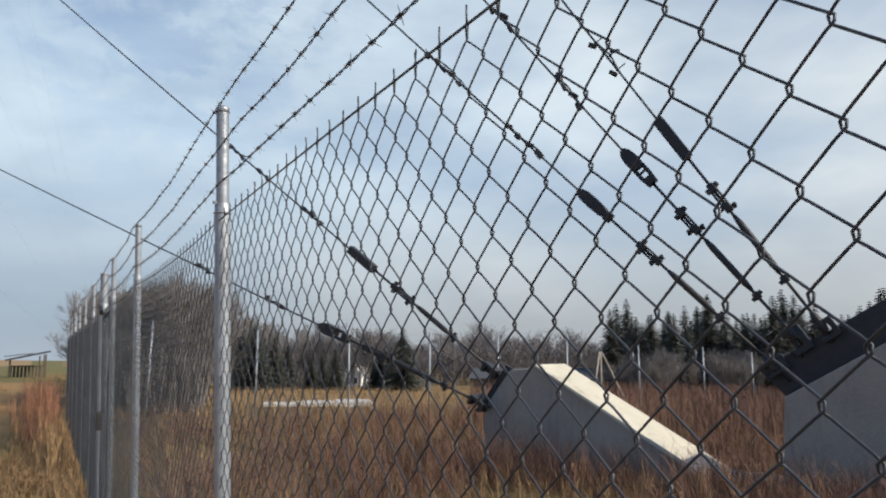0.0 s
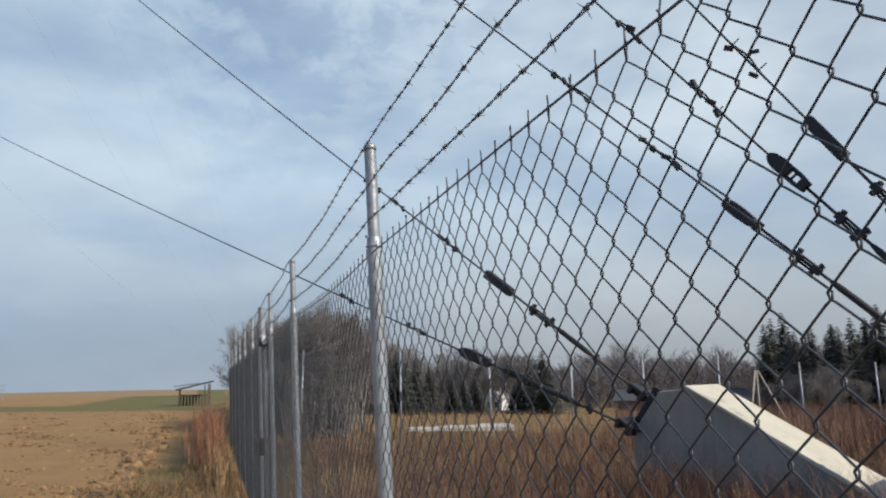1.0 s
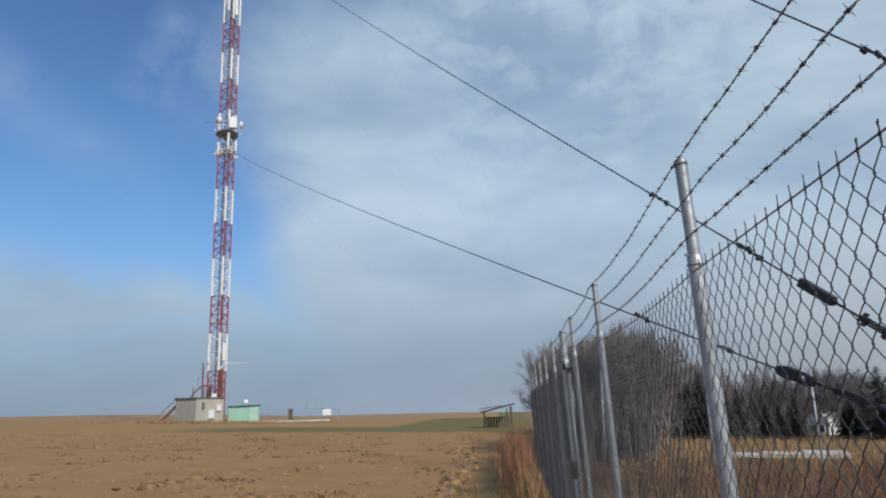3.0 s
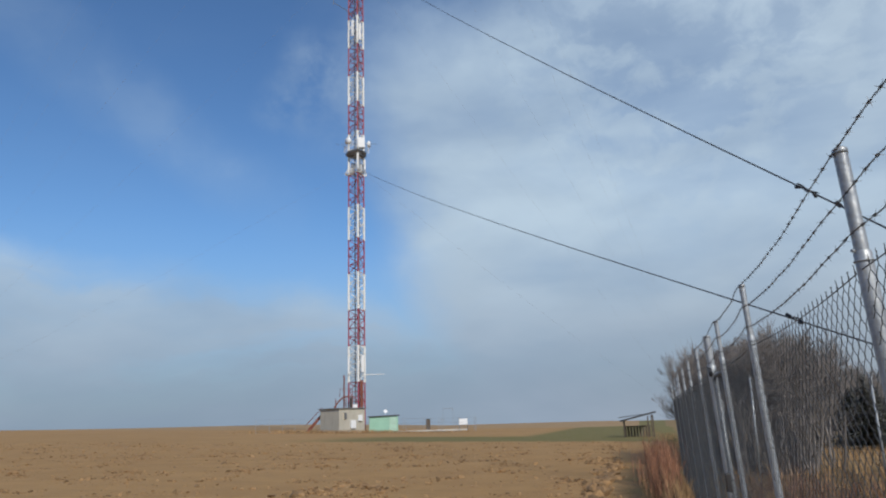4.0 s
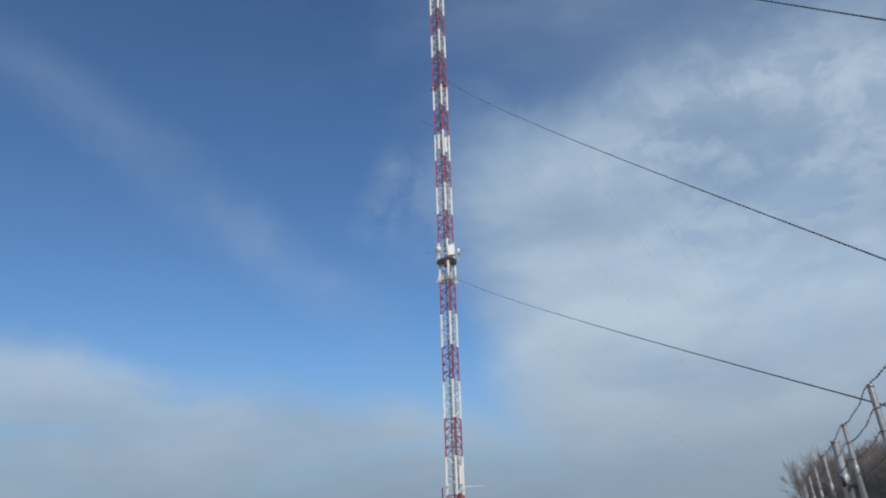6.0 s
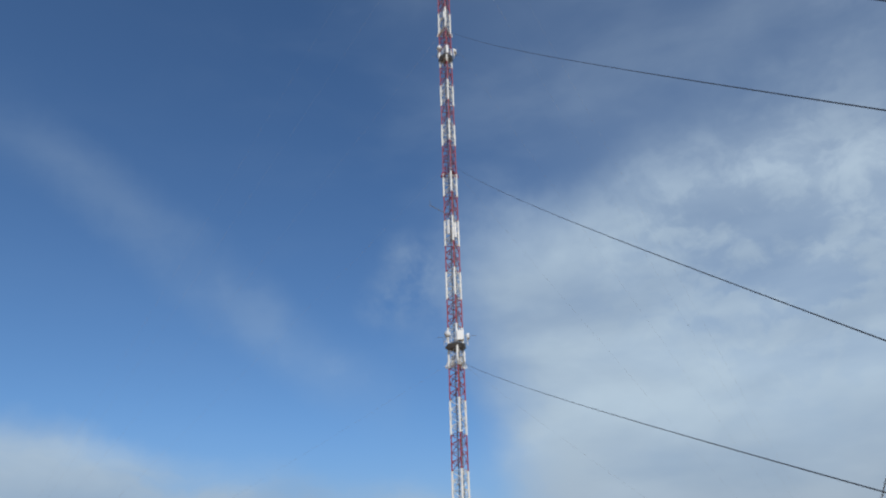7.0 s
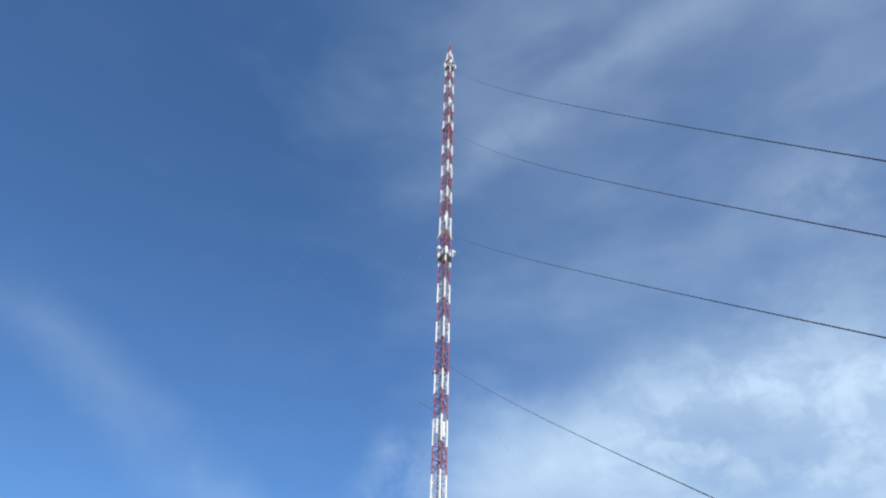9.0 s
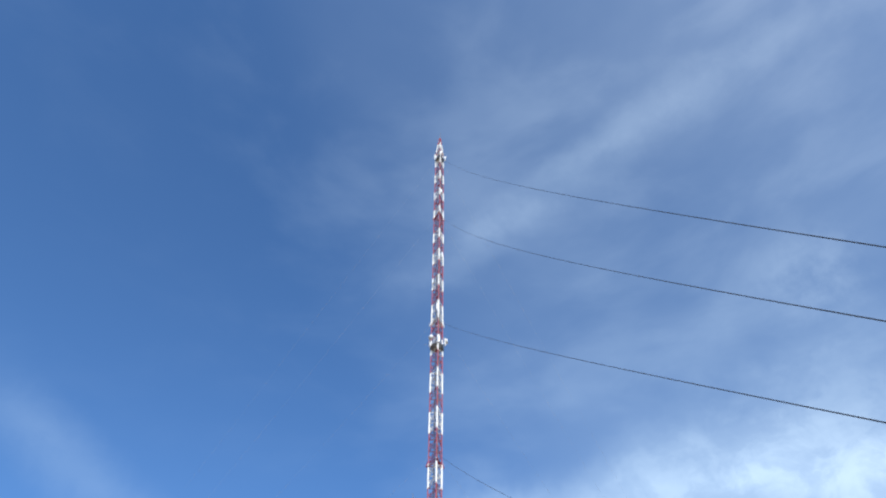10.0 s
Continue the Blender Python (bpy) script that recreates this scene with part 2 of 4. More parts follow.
def ground_material():
    """Tilled brown field, winter wheat, dry grass round the compound."""
    m = bpy.data.materials.new("field_and_grass")
    m.use_nodes = True
    N = Nodes(m.node_tree)
    at = N.add("ShaderNodeNewGeometry").outputs["Position"]
    sep = N.add("ShaderNodeSeparateXYZ")
    N.put(sep.inputs[0], at)
    x, y = sep.outputs[0], sep.outputs[1]
    big, mid, small = N.noise(at, 0.05, 5, 0.6), N.noise(at, 0.6, 6, 0.65), N.noise(at, 9.0, 6, 0.7)
    rows = N.noise(N.vec("MULTIPLY", at, (0.25, 2.2, 1.0)), 1.0, 4, 0.6)
    soil = N.mix(N.ramp(mid, 0.3, 0.7), (0.41, 0.246, 0.102), (0.34, 0.20, 0.085))
    soil = N.mix(N.math("MULTIPLY", N.ramp(small, 0.52, 0.78), 0.4), soil, (0.20, 0.125, 0.062))
    soil = N.mix(N.math("MULTIPLY", N.ramp(rows, 0.48, 0.7), 0.35), soil, (0.25, 0.155, 0.075))
    soil = N.mix(N.math("MULTIPLY", N.ramp(big, 0.4, 0.65), 0.35), soil, (0.44, 0.275, 0.122))
    jx = N.math("ADD", x, N.math("MULTIPLY", N.math("SUBTRACT", mid, 0.5), 5.0))
    jy = N.math("ADD", y, N.math("MULTIPLY", N.math("SUBTRACT", mid, 0.5), 7.0))
    wheat = N.mix(N.ramp(mid, 0.3, 0.7), (0.165, 0.15, 0.052), (0.205, 0.165, 0.068))
    strip = N.math("MULTIPLY", N.ramp(jy, 50, 53), N.ramp(N.math("ADD", x, N.math("MULTIPLY", mid, 1.5)), -10.5, -8.0))
    bank = N.math("MULTIPLY", N.ramp(jy, 50, 53), N.math("MULTIPLY", N.ramp(jy, 62, 68, 1.0, 0.0), N.ramp(jx, -30, -20)))
    is_wheat = N.math("MAXIMUM", strip, bank)
    col = N.mix(is_wheat, soil, wheat)
    tan = N.mix(N.ramp(big, 0.35, 0.65), (0.32, 0.21, 0.11), (0.40, 0.27, 0.14))
    col = N.mix(N.math("MULTIPLY", N.ramp(jy, 110, 125), N.math("SUBTRACT", 1.0, is_wheat)), col, tan)
    hut = N.vec("LENGTH", N.vec("MULTIPLY", N.vec("SUBTRACT", at, (-34.0, 89.0, 0.0)), (0.075, 0.17, 0.0)))
    col = N.mix(N.math("MULTIPLY", N.ramp(N.math("ADD", hut, N.math("MULTIPLY", mid, 0.5)), 1.0, 1.3, 1.0, 0.0), 0.8), col, (0.17, 0.13, 0.06))
    dry = N.mix(N.ramp(small, 0.3, 0.7), (0.19, 0.125, 0.065), (0.10, 0.07, 0.035))
    dry = N.mix(N.math("MULTIPLY", N.ramp(mid, 0.45, 0.65), 0.6), dry, (0.12, 0.11, 0.04))
    edge = N.math("ADD", x, N.math("MULTIPLY", N.math("SUBTRACT", mid, 0.5), 1.6))
    inside = N.math("MULTIPLY", N.ramp(edge, -1.3, -0.3), N.ramp(jy, 24, 30, 1.0, 0.0))
    right = N.ramp(N.math("SUBTRACT", x, N.math("MULTIPLY", y, 0.03)), 0.5, 1.5)
    meadow = N.mix(N.ramp(mid, 0.3, 0.7), (0.30, 0.205, 0.10), (0.21, 0.145, 0.07))
    col = N.mix(right, col, meadow)
    col = N.mix(inside, col, dry)
    b = N.add("ShaderNodeBsdfPrincipled")
    N.put(b.inputs["Base Color"], col)
    b.inputs["Roughness"].default_value = 0.95
    b.inputs["Specular IOR Level"].default_value = 0.2
    k = N.add("ShaderNodeBump")
    k.inputs["Strength"].default_value = 0.55
    k.inputs["Distance"].default_value = 0.10
    N.put(k.inputs["Height"], N.math("ADD", N.math("MULTIPLY", mid, 0.7), N.math("MULTIPLY", small, 0.6)))
    N.put(b.inputs["Normal"], k.outputs[0])
    N.put(N.add("ShaderNodeOutputMaterial").inputs["Surface"], b.outputs[0])
    return m


GROUND = ground_material()


# ---- mesh tools ----
class Shape:
    """Collects vertices and faces for one mesh."""

    def __init__(self):
        self.v, self.f = [], []

    def tube(self, pts, r, sides=6, cap=True):
        """A tube along a line; r is one radius or one for each point."""
        pts = [Vector(p) for p in pts]
        n = len(pts)
        rs = r if isinstance(r, (list, tuple)) else [r] * n
        base = len(self.v)
        way = (pts[1] - pts[0]).normalized()
        u = way.orthogonal().normalized()
        for i, p in enumerate(pts):
            d = (pts[min(i + 1, n - 1)] - pts[max(i - 1, 0)]).normalized()
            u = (u - d * u.dot(d))
            u = u.normalized() if u.length > 1e-6 else d.orthogonal().normalized()
            w = d.cross(u)
            for k in range(sides):
                a = 2 * math.pi * k / sides
                self.v.append(tuple(p + (u * math.cos(a) + w * math.sin(a)) * rs[i]))
        for i in range(n - 1):
            for k in range(sides):
                a, b = base + i * sides + k, base + i * sides + (k + 1) % sides
                self.f.append((a, b, b + sides, a + sides))
        if cap:
            self.f.append(tuple(range(base + sides - 1, base - 1, -1)))
            self.f.append(tuple(range(base + (n - 1) * sides, base + n * sides)))
        return self

    def box(self, m, sx, sy, sz, bevel=0.0):
        """A box centred on m; the long edges chamfered by bevel."""
        bm = bmesh.new()
        bmesh.ops.create_cube(bm, size=1.0, matrix=Matrix.Diagonal((sx, sy, sz, 1)))
        if bevel:
            bmesh.ops.bevel(bm, geom=list(bm.edges), offset=bevel, segments=2, affect="EDGES", profile=0.6)
        bm.transform(m)
        return self.take(bm)

    def take(self, bm):
        base = len(self.v)
        bm.verts.index_update()
        self.v += [tuple(v.co) for v in bm.verts]
        self.f += [tuple(base + v.index for v in f.verts) for f in bm.faces]
        bm.free()
        return self

    def prism(self, outline, depth, m):
        """An outline in x, z pulled along y from 0 to depth, set at m."""
        base, n = len(self.v), len(outline)
        for y in (0, depth):
            self.v += [tuple(m @ Vector((px, y, pz))) for px, pz in outline]
        self.f.append(tuple(base + i for i in range(n)))
        self.f.append(tuple(base + n + i for i in reversed(range(n))))
        for i in range(n):
            j = (i + 1) % n
            self.f.append((base + j, base + i, base + n + i, base + n + j))
        return self

    def quad(self, a, b, c, d):
        base = len(self.v)
        self.v += [tuple(a), tuple(b), tuple(c), tuple(d)]
        self.f.append((base, base + 1, base + 2, base + 3))

    def tri(self, a, b, c):
        base = len(self.v)
        self.v += [tuple(a), tuple(b), tuple(c)]
        self.f.append((base, base + 1, base + 2))

    def mesh(self, name, mat, smooth=False):
        me = bpy.data.meshes.new(name)
        me.from_pydata(self.v, [], self.f)
        me.materials.append(mat)
        if smooth:
            me.polygons.foreach_set("use_smooth", [True] * len(me.polygons))
        me.update()
        return me


def part(name, shape, mat, parent=None, label="", smooth=False):
    ob = new(name, shape.mesh(name, mat, smooth) if isinstance(shape, Shape) else shape)
    ob.parent = parent
    return tagged(ob, label)


def thing(name, label, category, group="", at=(0, 0, 0), turn=0.0, kind=""):
    ob = new(name)
    ob.empty_display_size = 0.2
    ob.matrix_world = pose(*at, 0, 0, turn)
    return tagged(ob, label, category, group, kind)


def land(x, y):
    """Height of the ground: a gentle fall to the east and north, then over the brow."""
    e = max(-260.0, min(60.0, x))
    z = -0.02 * e - 0.005 * min(y, 400.0) - 0.0125 * max(0.0, min(y, 420.0) - 120.0)
    r = math.hypot(x, y)
    east = max(0.0, min(1.0, (x / max(y, 1.0) - 0.03) / 0.15)) if y > 1 else 0.0
    z -= 0.022 * east * max(0.0, min(r, 110.0) - 24.0)
    z += 1.7 * max(0.0, min(1.0, (r - 150.0) / 180.0)) * math.exp(-((math.degrees(math.atan2(x, y)) + 25.0) / 13.0) ** 2)
    return z - 0.025 * max(0.0, min(r, 2000.0) - 330.0)


# ---- ground ----
def build_ground():
    s = Shape()
    radii = [0.0]
    step = 0.25
    while radii[-1] < 4500:
        radii.append(radii[-1] + step)
        step *= 1.055
    n = 240
    for i, r in enumerate(radii):
        for k in range(n):
            a = 2 * math.pi * k / n
            x, y = r * math.cos(a), r * math.sin(a)
            fade = max(0.0, 1 - r / 90)
            rough = (noise.noise((x * 1.7, y * 1.7, 0)) * 0.06 + noise.noise((x * 4.2, y * 4.2, 3)) * 0.04) * fade
            s.v.append((x, y, land(x, y) + rough))
    for i in range(len(radii) - 1):
        for k in range(n):
            a, b = i * n + k, i * n + (k + 1) % n
            if i == 0:
                s.f.append((a, b + n, a + n))
            else:
                s.f.append((a, b, b + n, a + n))
    part("ground", s, GROUND, smooth=True)
    tagged(bpy.data.objects["ground"], "brown tilled field with green wheat strip and dry grass", "ground", kind="structure")


build_ground()

# ---- the chain-link fence along the field ----
TOP, MESH_TOP = 2.39, 2.042


def fence_x(y, z):
    """The posts' middle: the run bears slightly east and leans out over the field."""
    return 0.475 + 0.0125 * y + 0.045 * (TOP - z)


POSTS = (-2.4, -0.1, 2.19, 4.54, 6.34, 9.15, 11.2, 13.2, 15.4, 17.6, 20.0)
GATE_POST = 7.42
fence = thing("chain_link_fence", "galvanised chain-link fence with three barbed wire strands, leaning slightly", "fence")


def bay_sag(y):
    """How slack the wires hang between the posts past the near bay: 0 at a post, 1 midway."""
    if y <= 2.19 or y >= POSTS[-1]:
        return 0.0
    near = max(b for b in POSTS if b <= y)
    far = min(b for b in POSTS if b > y)
    f = (y - near) / (far - near)
    return 4 * f * (1 - f)


def post_shape(y, r, top=TOP):
    s = Shape()
    z0 = land(0.6, y) - 0.1
    s.tube([(fence_x(y, z), y, z) for z in (z0, 0.8, 1.6, MESH_TOP, MESH_TOP + 0.04, MESH_TOP + 0.046)], [r, r, r, r, r, r * 0.86], 18, cap=False)
    s.tube([(fence_x(y, z), y, z) for z in (MESH_TOP + 0.03, top - 0.012)], r * 0.82, 18, cap=False)
    s.tube([(fence_x(y, z), y, z) for z in (top - 0.016, top, top + 0.005)], [r * 0.88, r * 0.88, r * 0.6], 18)
    return s


for y in POSTS:
    p = part("post", post_shape(y, 0.0235 if y < 3 else 0.0212), GALV, fence, smooth=True)
    clip = Shape()
    for z in (MESH_TOP + 0.015,):
        m = Matrix.Translation((fence_x(y, z), y, z))
        clip.tube([m @ Vector((0.0255 * math.cos(a), 0.0255 * math.sin(a), 0)) for a in (k * math.pi / 8 for k in range(17))], 0.0028, 5)
        clip.tube([m @ Vector((-0.022, -0.008, 0.03)), m @ Vector((-0.031, -0.012, 0.03))], 0.005, 6)
    part("clip", clip, GALV, p)


def chain_link(y0, y1, fine):
    """Interlocked zigzag wires in one bay: pitch 40 mm, half height 35 mm."""
    s = Shape()
    p, q, r = 0.03517, 0.03607, 0.00128
    low = land(0.6, (y0 + y1) / 2) + 0.03
    rows = int((MESH_TOP - low) / q)
    i0, i1 = round(y0 / p), round(y1 / p)

    def spot(u, w, out):
        bulge = 0.004 * noise.noise((u * 1.3, w * 1.6, 5))
        du = 0.002 * noise.noise((u * 2.1, w * 2.3, 9))
        dw = 0.002 * noise.noise((u * 2.2, w * 2.0, 14))
        droop = MESH_TOP - 2.0468 + 0.04723 * min(u, 0.96) - 0.02463 * min(u, 0.96) ** 2
        return (fence_x(u, w) - 0.010 + bulge + out, u + du + 0.0437, w + dw - (droop if w < MESH_TOP else 0.0) - 0.004 * max(0.0, u - 1.5) - 0.028 * bay_sag(u) * max(0.0, w / MESH_TOP))

    for i in range(i0, i1):
        pts = []
        for k in range(rows + 1):
            w = MESH_TOP - k * q
            right = (k + i) % 2 == 0
            sign = 1 if right else -1
            u = (i + 1) * p if right else i * p
            if fine:
                pts.append(spot(u - sign * 0.0046, w + 0.0076, -0.0020 * sign))
                pts.append(spot(u + sign * 0.0019, w + 0.0026, -0.0008 * sign))
                pts.append(spot(u + sign * 0.0019, w - 0.0026, 0.0008 * sign))
                pts.append(spot(u - sign * 0.0046, w - 0.0076, 0.0020 * sign))
            else:
                pts.append(spot(u + sign * 0.001, w, 0.001 * sign))
        right = i % 2 == 0
        sign = 1 if right else -1
        u = (i + 1) * p if right else i * p
        pts[0] = spot(u - sign * 0.004, MESH_TOP + 0.004, -0.002 * sign)
        pts.insert(0, spot(u + sign * (0.004 + 0.006 * random.random()), MESH_TOP + 0.016 + 0.010 * random.random(), 0.003 * sign))
        s.tube(pts, r, 5 if fine else 3, cap=False)
    return s


ends = list(POSTS)
for a, b in zip(ends, ends[1:]):
    part("chain_link_mesh", chain_link(a, b, b < 5), WIRE, fence, smooth=True)

for z in (MESH_TOP - 0.004, 1.05):
    part("tension_wire", Shape().tube([(fence_x(y, z) - 0.014, y, z - 0.004 * max(0.0, y - 1.5) - 0.014 * z * bay_sag(y) + 0.003 * math.sin(y * 2.1)) for y in np.arange(-2.4, 20.01, 0.2)], 0.0021, 5), WIRE, fence, smooth=True)


def barbed(z, k):
    s = Shape()

    def mid(y):
        near = max(b for b in POSTS if b <= y + 1e-6)
        far = min([b for b in POSTS if b > y + 1e-6] or [near + 2.2])
        f = (y - near) / (far - near)
        wave = 0.006 * noise.noise((y * 3.0, k * 7.0, 1))
        return Vector((fence_x(y, z) - 0.026 + 0.006 * noise.noise((y * 2.5, k * 3.0, 8)), y, z - 0.05 * f * (1 - f) - 0.026 * bay_sag(y) + wave))

    for phase in (0, math.pi):
        pts = []
        for y in np.arange(-2.4, 19.99, 0.0125):
            a = y * 2 * math.pi / 0.075 + phase
            pts.append(mid(y) + Vector((math.cos(a), 0, math.sin(a))) * 0.0017)
        s.tube(pts, 0.00125, 4)
    rng = random.Random(k)
    y = -2.3
    while y < 19.9:
        c = mid(y)
        turn = rng.random() * math.pi
        for j in range(4):
            a = turn + j * math.pi / 2 + rng.uniform(-0.3, 0.3)
            d = Vector((math.cos(a), rng.uniform(-0.45, 0.45), math.sin(a))).normalized()
            o = Vector((0, (j % 2 - 0.5) * 0.009, 0))
            s.tube([c + o - d * 0.004, c + o + d * 0.0155], [0.0012, 0.0004], 4)
        ring = [c + Vector((0.0036 * math.cos(t), (t / 9.4 - 0.5) * 0.012, 0.0036 * math.sin(t))) for t in np.linspace(0, 9.4, 13)]
        s.tube(ring, 0.0012, 4)
        y += 0.098 + rng.uniform(-0.01, 0.01)
    return s


for k, z in enumerate((2.376, 2.247, 2.132)):
    part("barbed_wire", barbed(z, k), BARB, fence, "rusty grey barbed wire strand")

# the gate leaf and its stouter post
gate = thing("fence_gate", "galvanised chain-link gate leaf with dark lock box", "gate")
g = part("gate_post", post_shape(GATE_POST, 0.042, 2.37), GALV, gate, smooth=True)
part("cap_bracket", Shape().box(Matrix.Translation((fence_x(GATE_POST, 2.03) - 0.03, GATE_POST - 0.06, 2.03)) @ pose(0, 0, 0, 20, 0, 0), 0.03, 0.20, 0.05, 0.006), DARK, gate)
leaf = Shape()
for y in (6.46, 7.30):
    leaf.tube([(fence_x(y, z) + 0.01, y, z) for z in (0.12, 1.0, 2.0)], 0.021, 10)
for z in (0.14, 1.98):
    leaf.tube([(fence_x(y, z) + 0.01, y, z) for y in (6.46, 7.30)], 0.019, 10)
part("gate_frame", leaf, GALV, gate, smooth=True)
part("brace", Shape().tube([(fence_x(7.4, 1.8) + 0.05, 7.5, 1.75), (fence_x(9, 0.1) + 0.05, 8.9, 0.05)], 0.02, 10), GALV, gate, smooth=True)
part("lock_box", Shape().box(Matrix.Translation((fence_x(7.2, 1.0) - 0.03, 7.25, 1.02)), 0.05, 0.10, 0.16, 0.01), DARK, gate)

# the far side of the compound
far_fence = thing("compound_fence", "thin weathered steel posts with strained wires across scrub", "fence")
FAR_X = (0.9, 2.62, 5.44, 8.2, 10.9, 13.5, 16.4, 19.9, 23.4, 26.4, 29.4)
for x in FAR_X:
    s = Shape()
    z0 = land(x, 20)
    s.tube([(x, 20, z0 - 0.1), (x + random.uniform(-0.06, 0.06), 20, z0 + 2.62 + random.uniform(-0.1, 0.1))], 0.03, 10)
    part("post", s, GALV, far_fence, smooth=True)
for h in (0.9, 1.7, 2.1, 2.3, 2.5):
    part("strained_wire", Shape().tube([(x, 20 - 0.04, land(x, 20) + h - (0.02 if j % 2 else 0)) for j, x in enumerate(np.arange(0.9, 29.5, 1.0))], 0.003, 4), WIRE, far_fence)
z0 = land(18, 20)
for foot in (-1.0, 0.0, 1.0):
    part("strut", Shape().tube([(18.1 + foot * 0.05, 20.1, z0 + 2.2), (18.1 + foot, 20.1 - 0.5 * abs(foot), z0 - 0.1)], 0.032, 10), CONC, far_fence, smooth=True)

# ---- anchor blocks and guy ropes ----
RADIAL = Vector((0.468, -0.884, 0)).normalized()
ACROSS = Vector((0.884, 0.468, 0)).normalized()


def radial(at):
    """Local x runs outward from the mast, y away from the camera's side, z up."""
    m = Matrix.Identity(4)
    m.col[0][:3], m.col[1][:3], m.col[2][:3], m.col[3][:3] = RADIAL, ACROSS, (0, 0, 1), at
    return m


def anchor_block(m, outline, coping, plate, wide, label):
    t = thing("anchor_block", label, "anchor block", "guy anchors")
    body = Shape().prism(outline, wide, m)
    b = part("body", body, CONC, t)
    mod = b.modifiers.new("edge", "BEVEL")
    mod.width, mod.segments = 0.015, 2
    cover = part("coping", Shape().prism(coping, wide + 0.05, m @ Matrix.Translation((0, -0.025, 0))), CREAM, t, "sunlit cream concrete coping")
    mod = cover.modifiers.new("edge", "BEVEL")
    mod.width, mod.segments = 0.012, 2
    p = part("anchor_plate", Shape().prism(plate, 0.05, m @ Matrix.Translation((0, wide * 0.12, 0))), DARK, t, "dark steel gusset plate")
    mod = p.modifiers.new("edge", "BEVEL")
    mod.width, mod.segments = 0.008, 2
    (x0, z0), (x1, z1) = plate[0], plate[1]
    for f in (0.2, 0.5, 0.8):
        c = Vector((x0 + (x1 - x0) * f + 0.06, wide * 0.12 - 0.02, z0 + (z1 - z0) * f))
        part("bolt", Shape().tube([m @ c, m @ (c + Vector((0, 0.09, 0)))], 0.035, 6), DARK, t)
    return t


INNER = ([(0.0, -0.5), (0.05, 0.79), (0.50, 1.375), (0.93, 1.415), (3.35, 0.0), (3.5, -0.5)],
         [(0.84, 1.415), (0.93, 1.465), (3.44, 0.01), (3.41, -0.05), (0.93, 1.419)],
         [(-0.11, 0.80), (0.36, 1.45), (0.50, 1.378), (0.05, 0.793)], 1.1, "grey concrete anchor block with sunlit cream sloping top")
OUTER = ([(-0.12, -0.6), (0.0, 1.10), (1.75, 2.14), (2.6, 2.2), (5.9, 0.2), (6.0, -0.6)],
         [(2.52, 2.204), (2.6, 2.27), (5.95, 0.24), (5.92, 0.18), (2.6, 2.204)],
         [(-0.30, 1.42), (1.50, 2.50), (1.75, 2.143), (0.0, 1.103)], 1.2, "large grey concrete anchor block with dark steel plate")
def bracket(block, at, turn, size):
    """Two cheek plates joined at the back, with a pin across them."""
    m = Matrix.Translation(at) @ radial((0, 0, 0)) @ pose(0, 0, 0, 0, turn, 0)
    sx, sy, sz = size
    cheeks = Shape()
    for o in (-1, 1):
        cheeks.box(m @ Matrix.Translation((0, 0, o * sz * 0.38)), sx, sy, sz * 0.24, 0.012)
    cheeks.box(m @ Matrix.Translation((sx * 0.36, 0, 0)), sx * 0.3, sy, sz * 0.6, 0.01)
    lug = part("bracket", cheeks, DARK, block, "dark steel bracket for a guy rope")
    part("pin", Shape().tube([m @ Vector((-sx * 0.2, 0, -sz * 0.62)), m @ Vector((-sx * 0.2, 0, sz * 0.62))], 0.032, 10), DARK, lug)


inner = anchor_block(radial((6.2, 9.6, 0)), *INNER)
part("footing", Shape().prism([(3.3, -0.6), (3.38, 0.02), (4.7, -0.03), (4.75, -0.6)], 1.0, radial((6.2, 9.6, 0)) @ Matrix.Translation((0, 0.05, 0))), CONC, inner)
bracket(inner, (6.18, 9.62, 0.86), -55, (0.16, 0.36, 0.26))
bracket(inner, (6.38, 9.62, 1.36), -55, (0.16, 0.20, 0.26))
outer = anchor_block(radial((8.2, 5.75, 0)), *OUTER)
bracket(outer, (8.28, 5.90, 1.47), -33, (0.30, 0.16, 0.20))
bracket(outer, (8.40, 5.66, 1.80), -33, (0.24, 0.16, 0.34))
bracket(outer, (8.56, 5.36, 1.93), -33, (0.24, 0.16, 0.26))

MAST = Vector((-36.3, 90.0, 0.0))


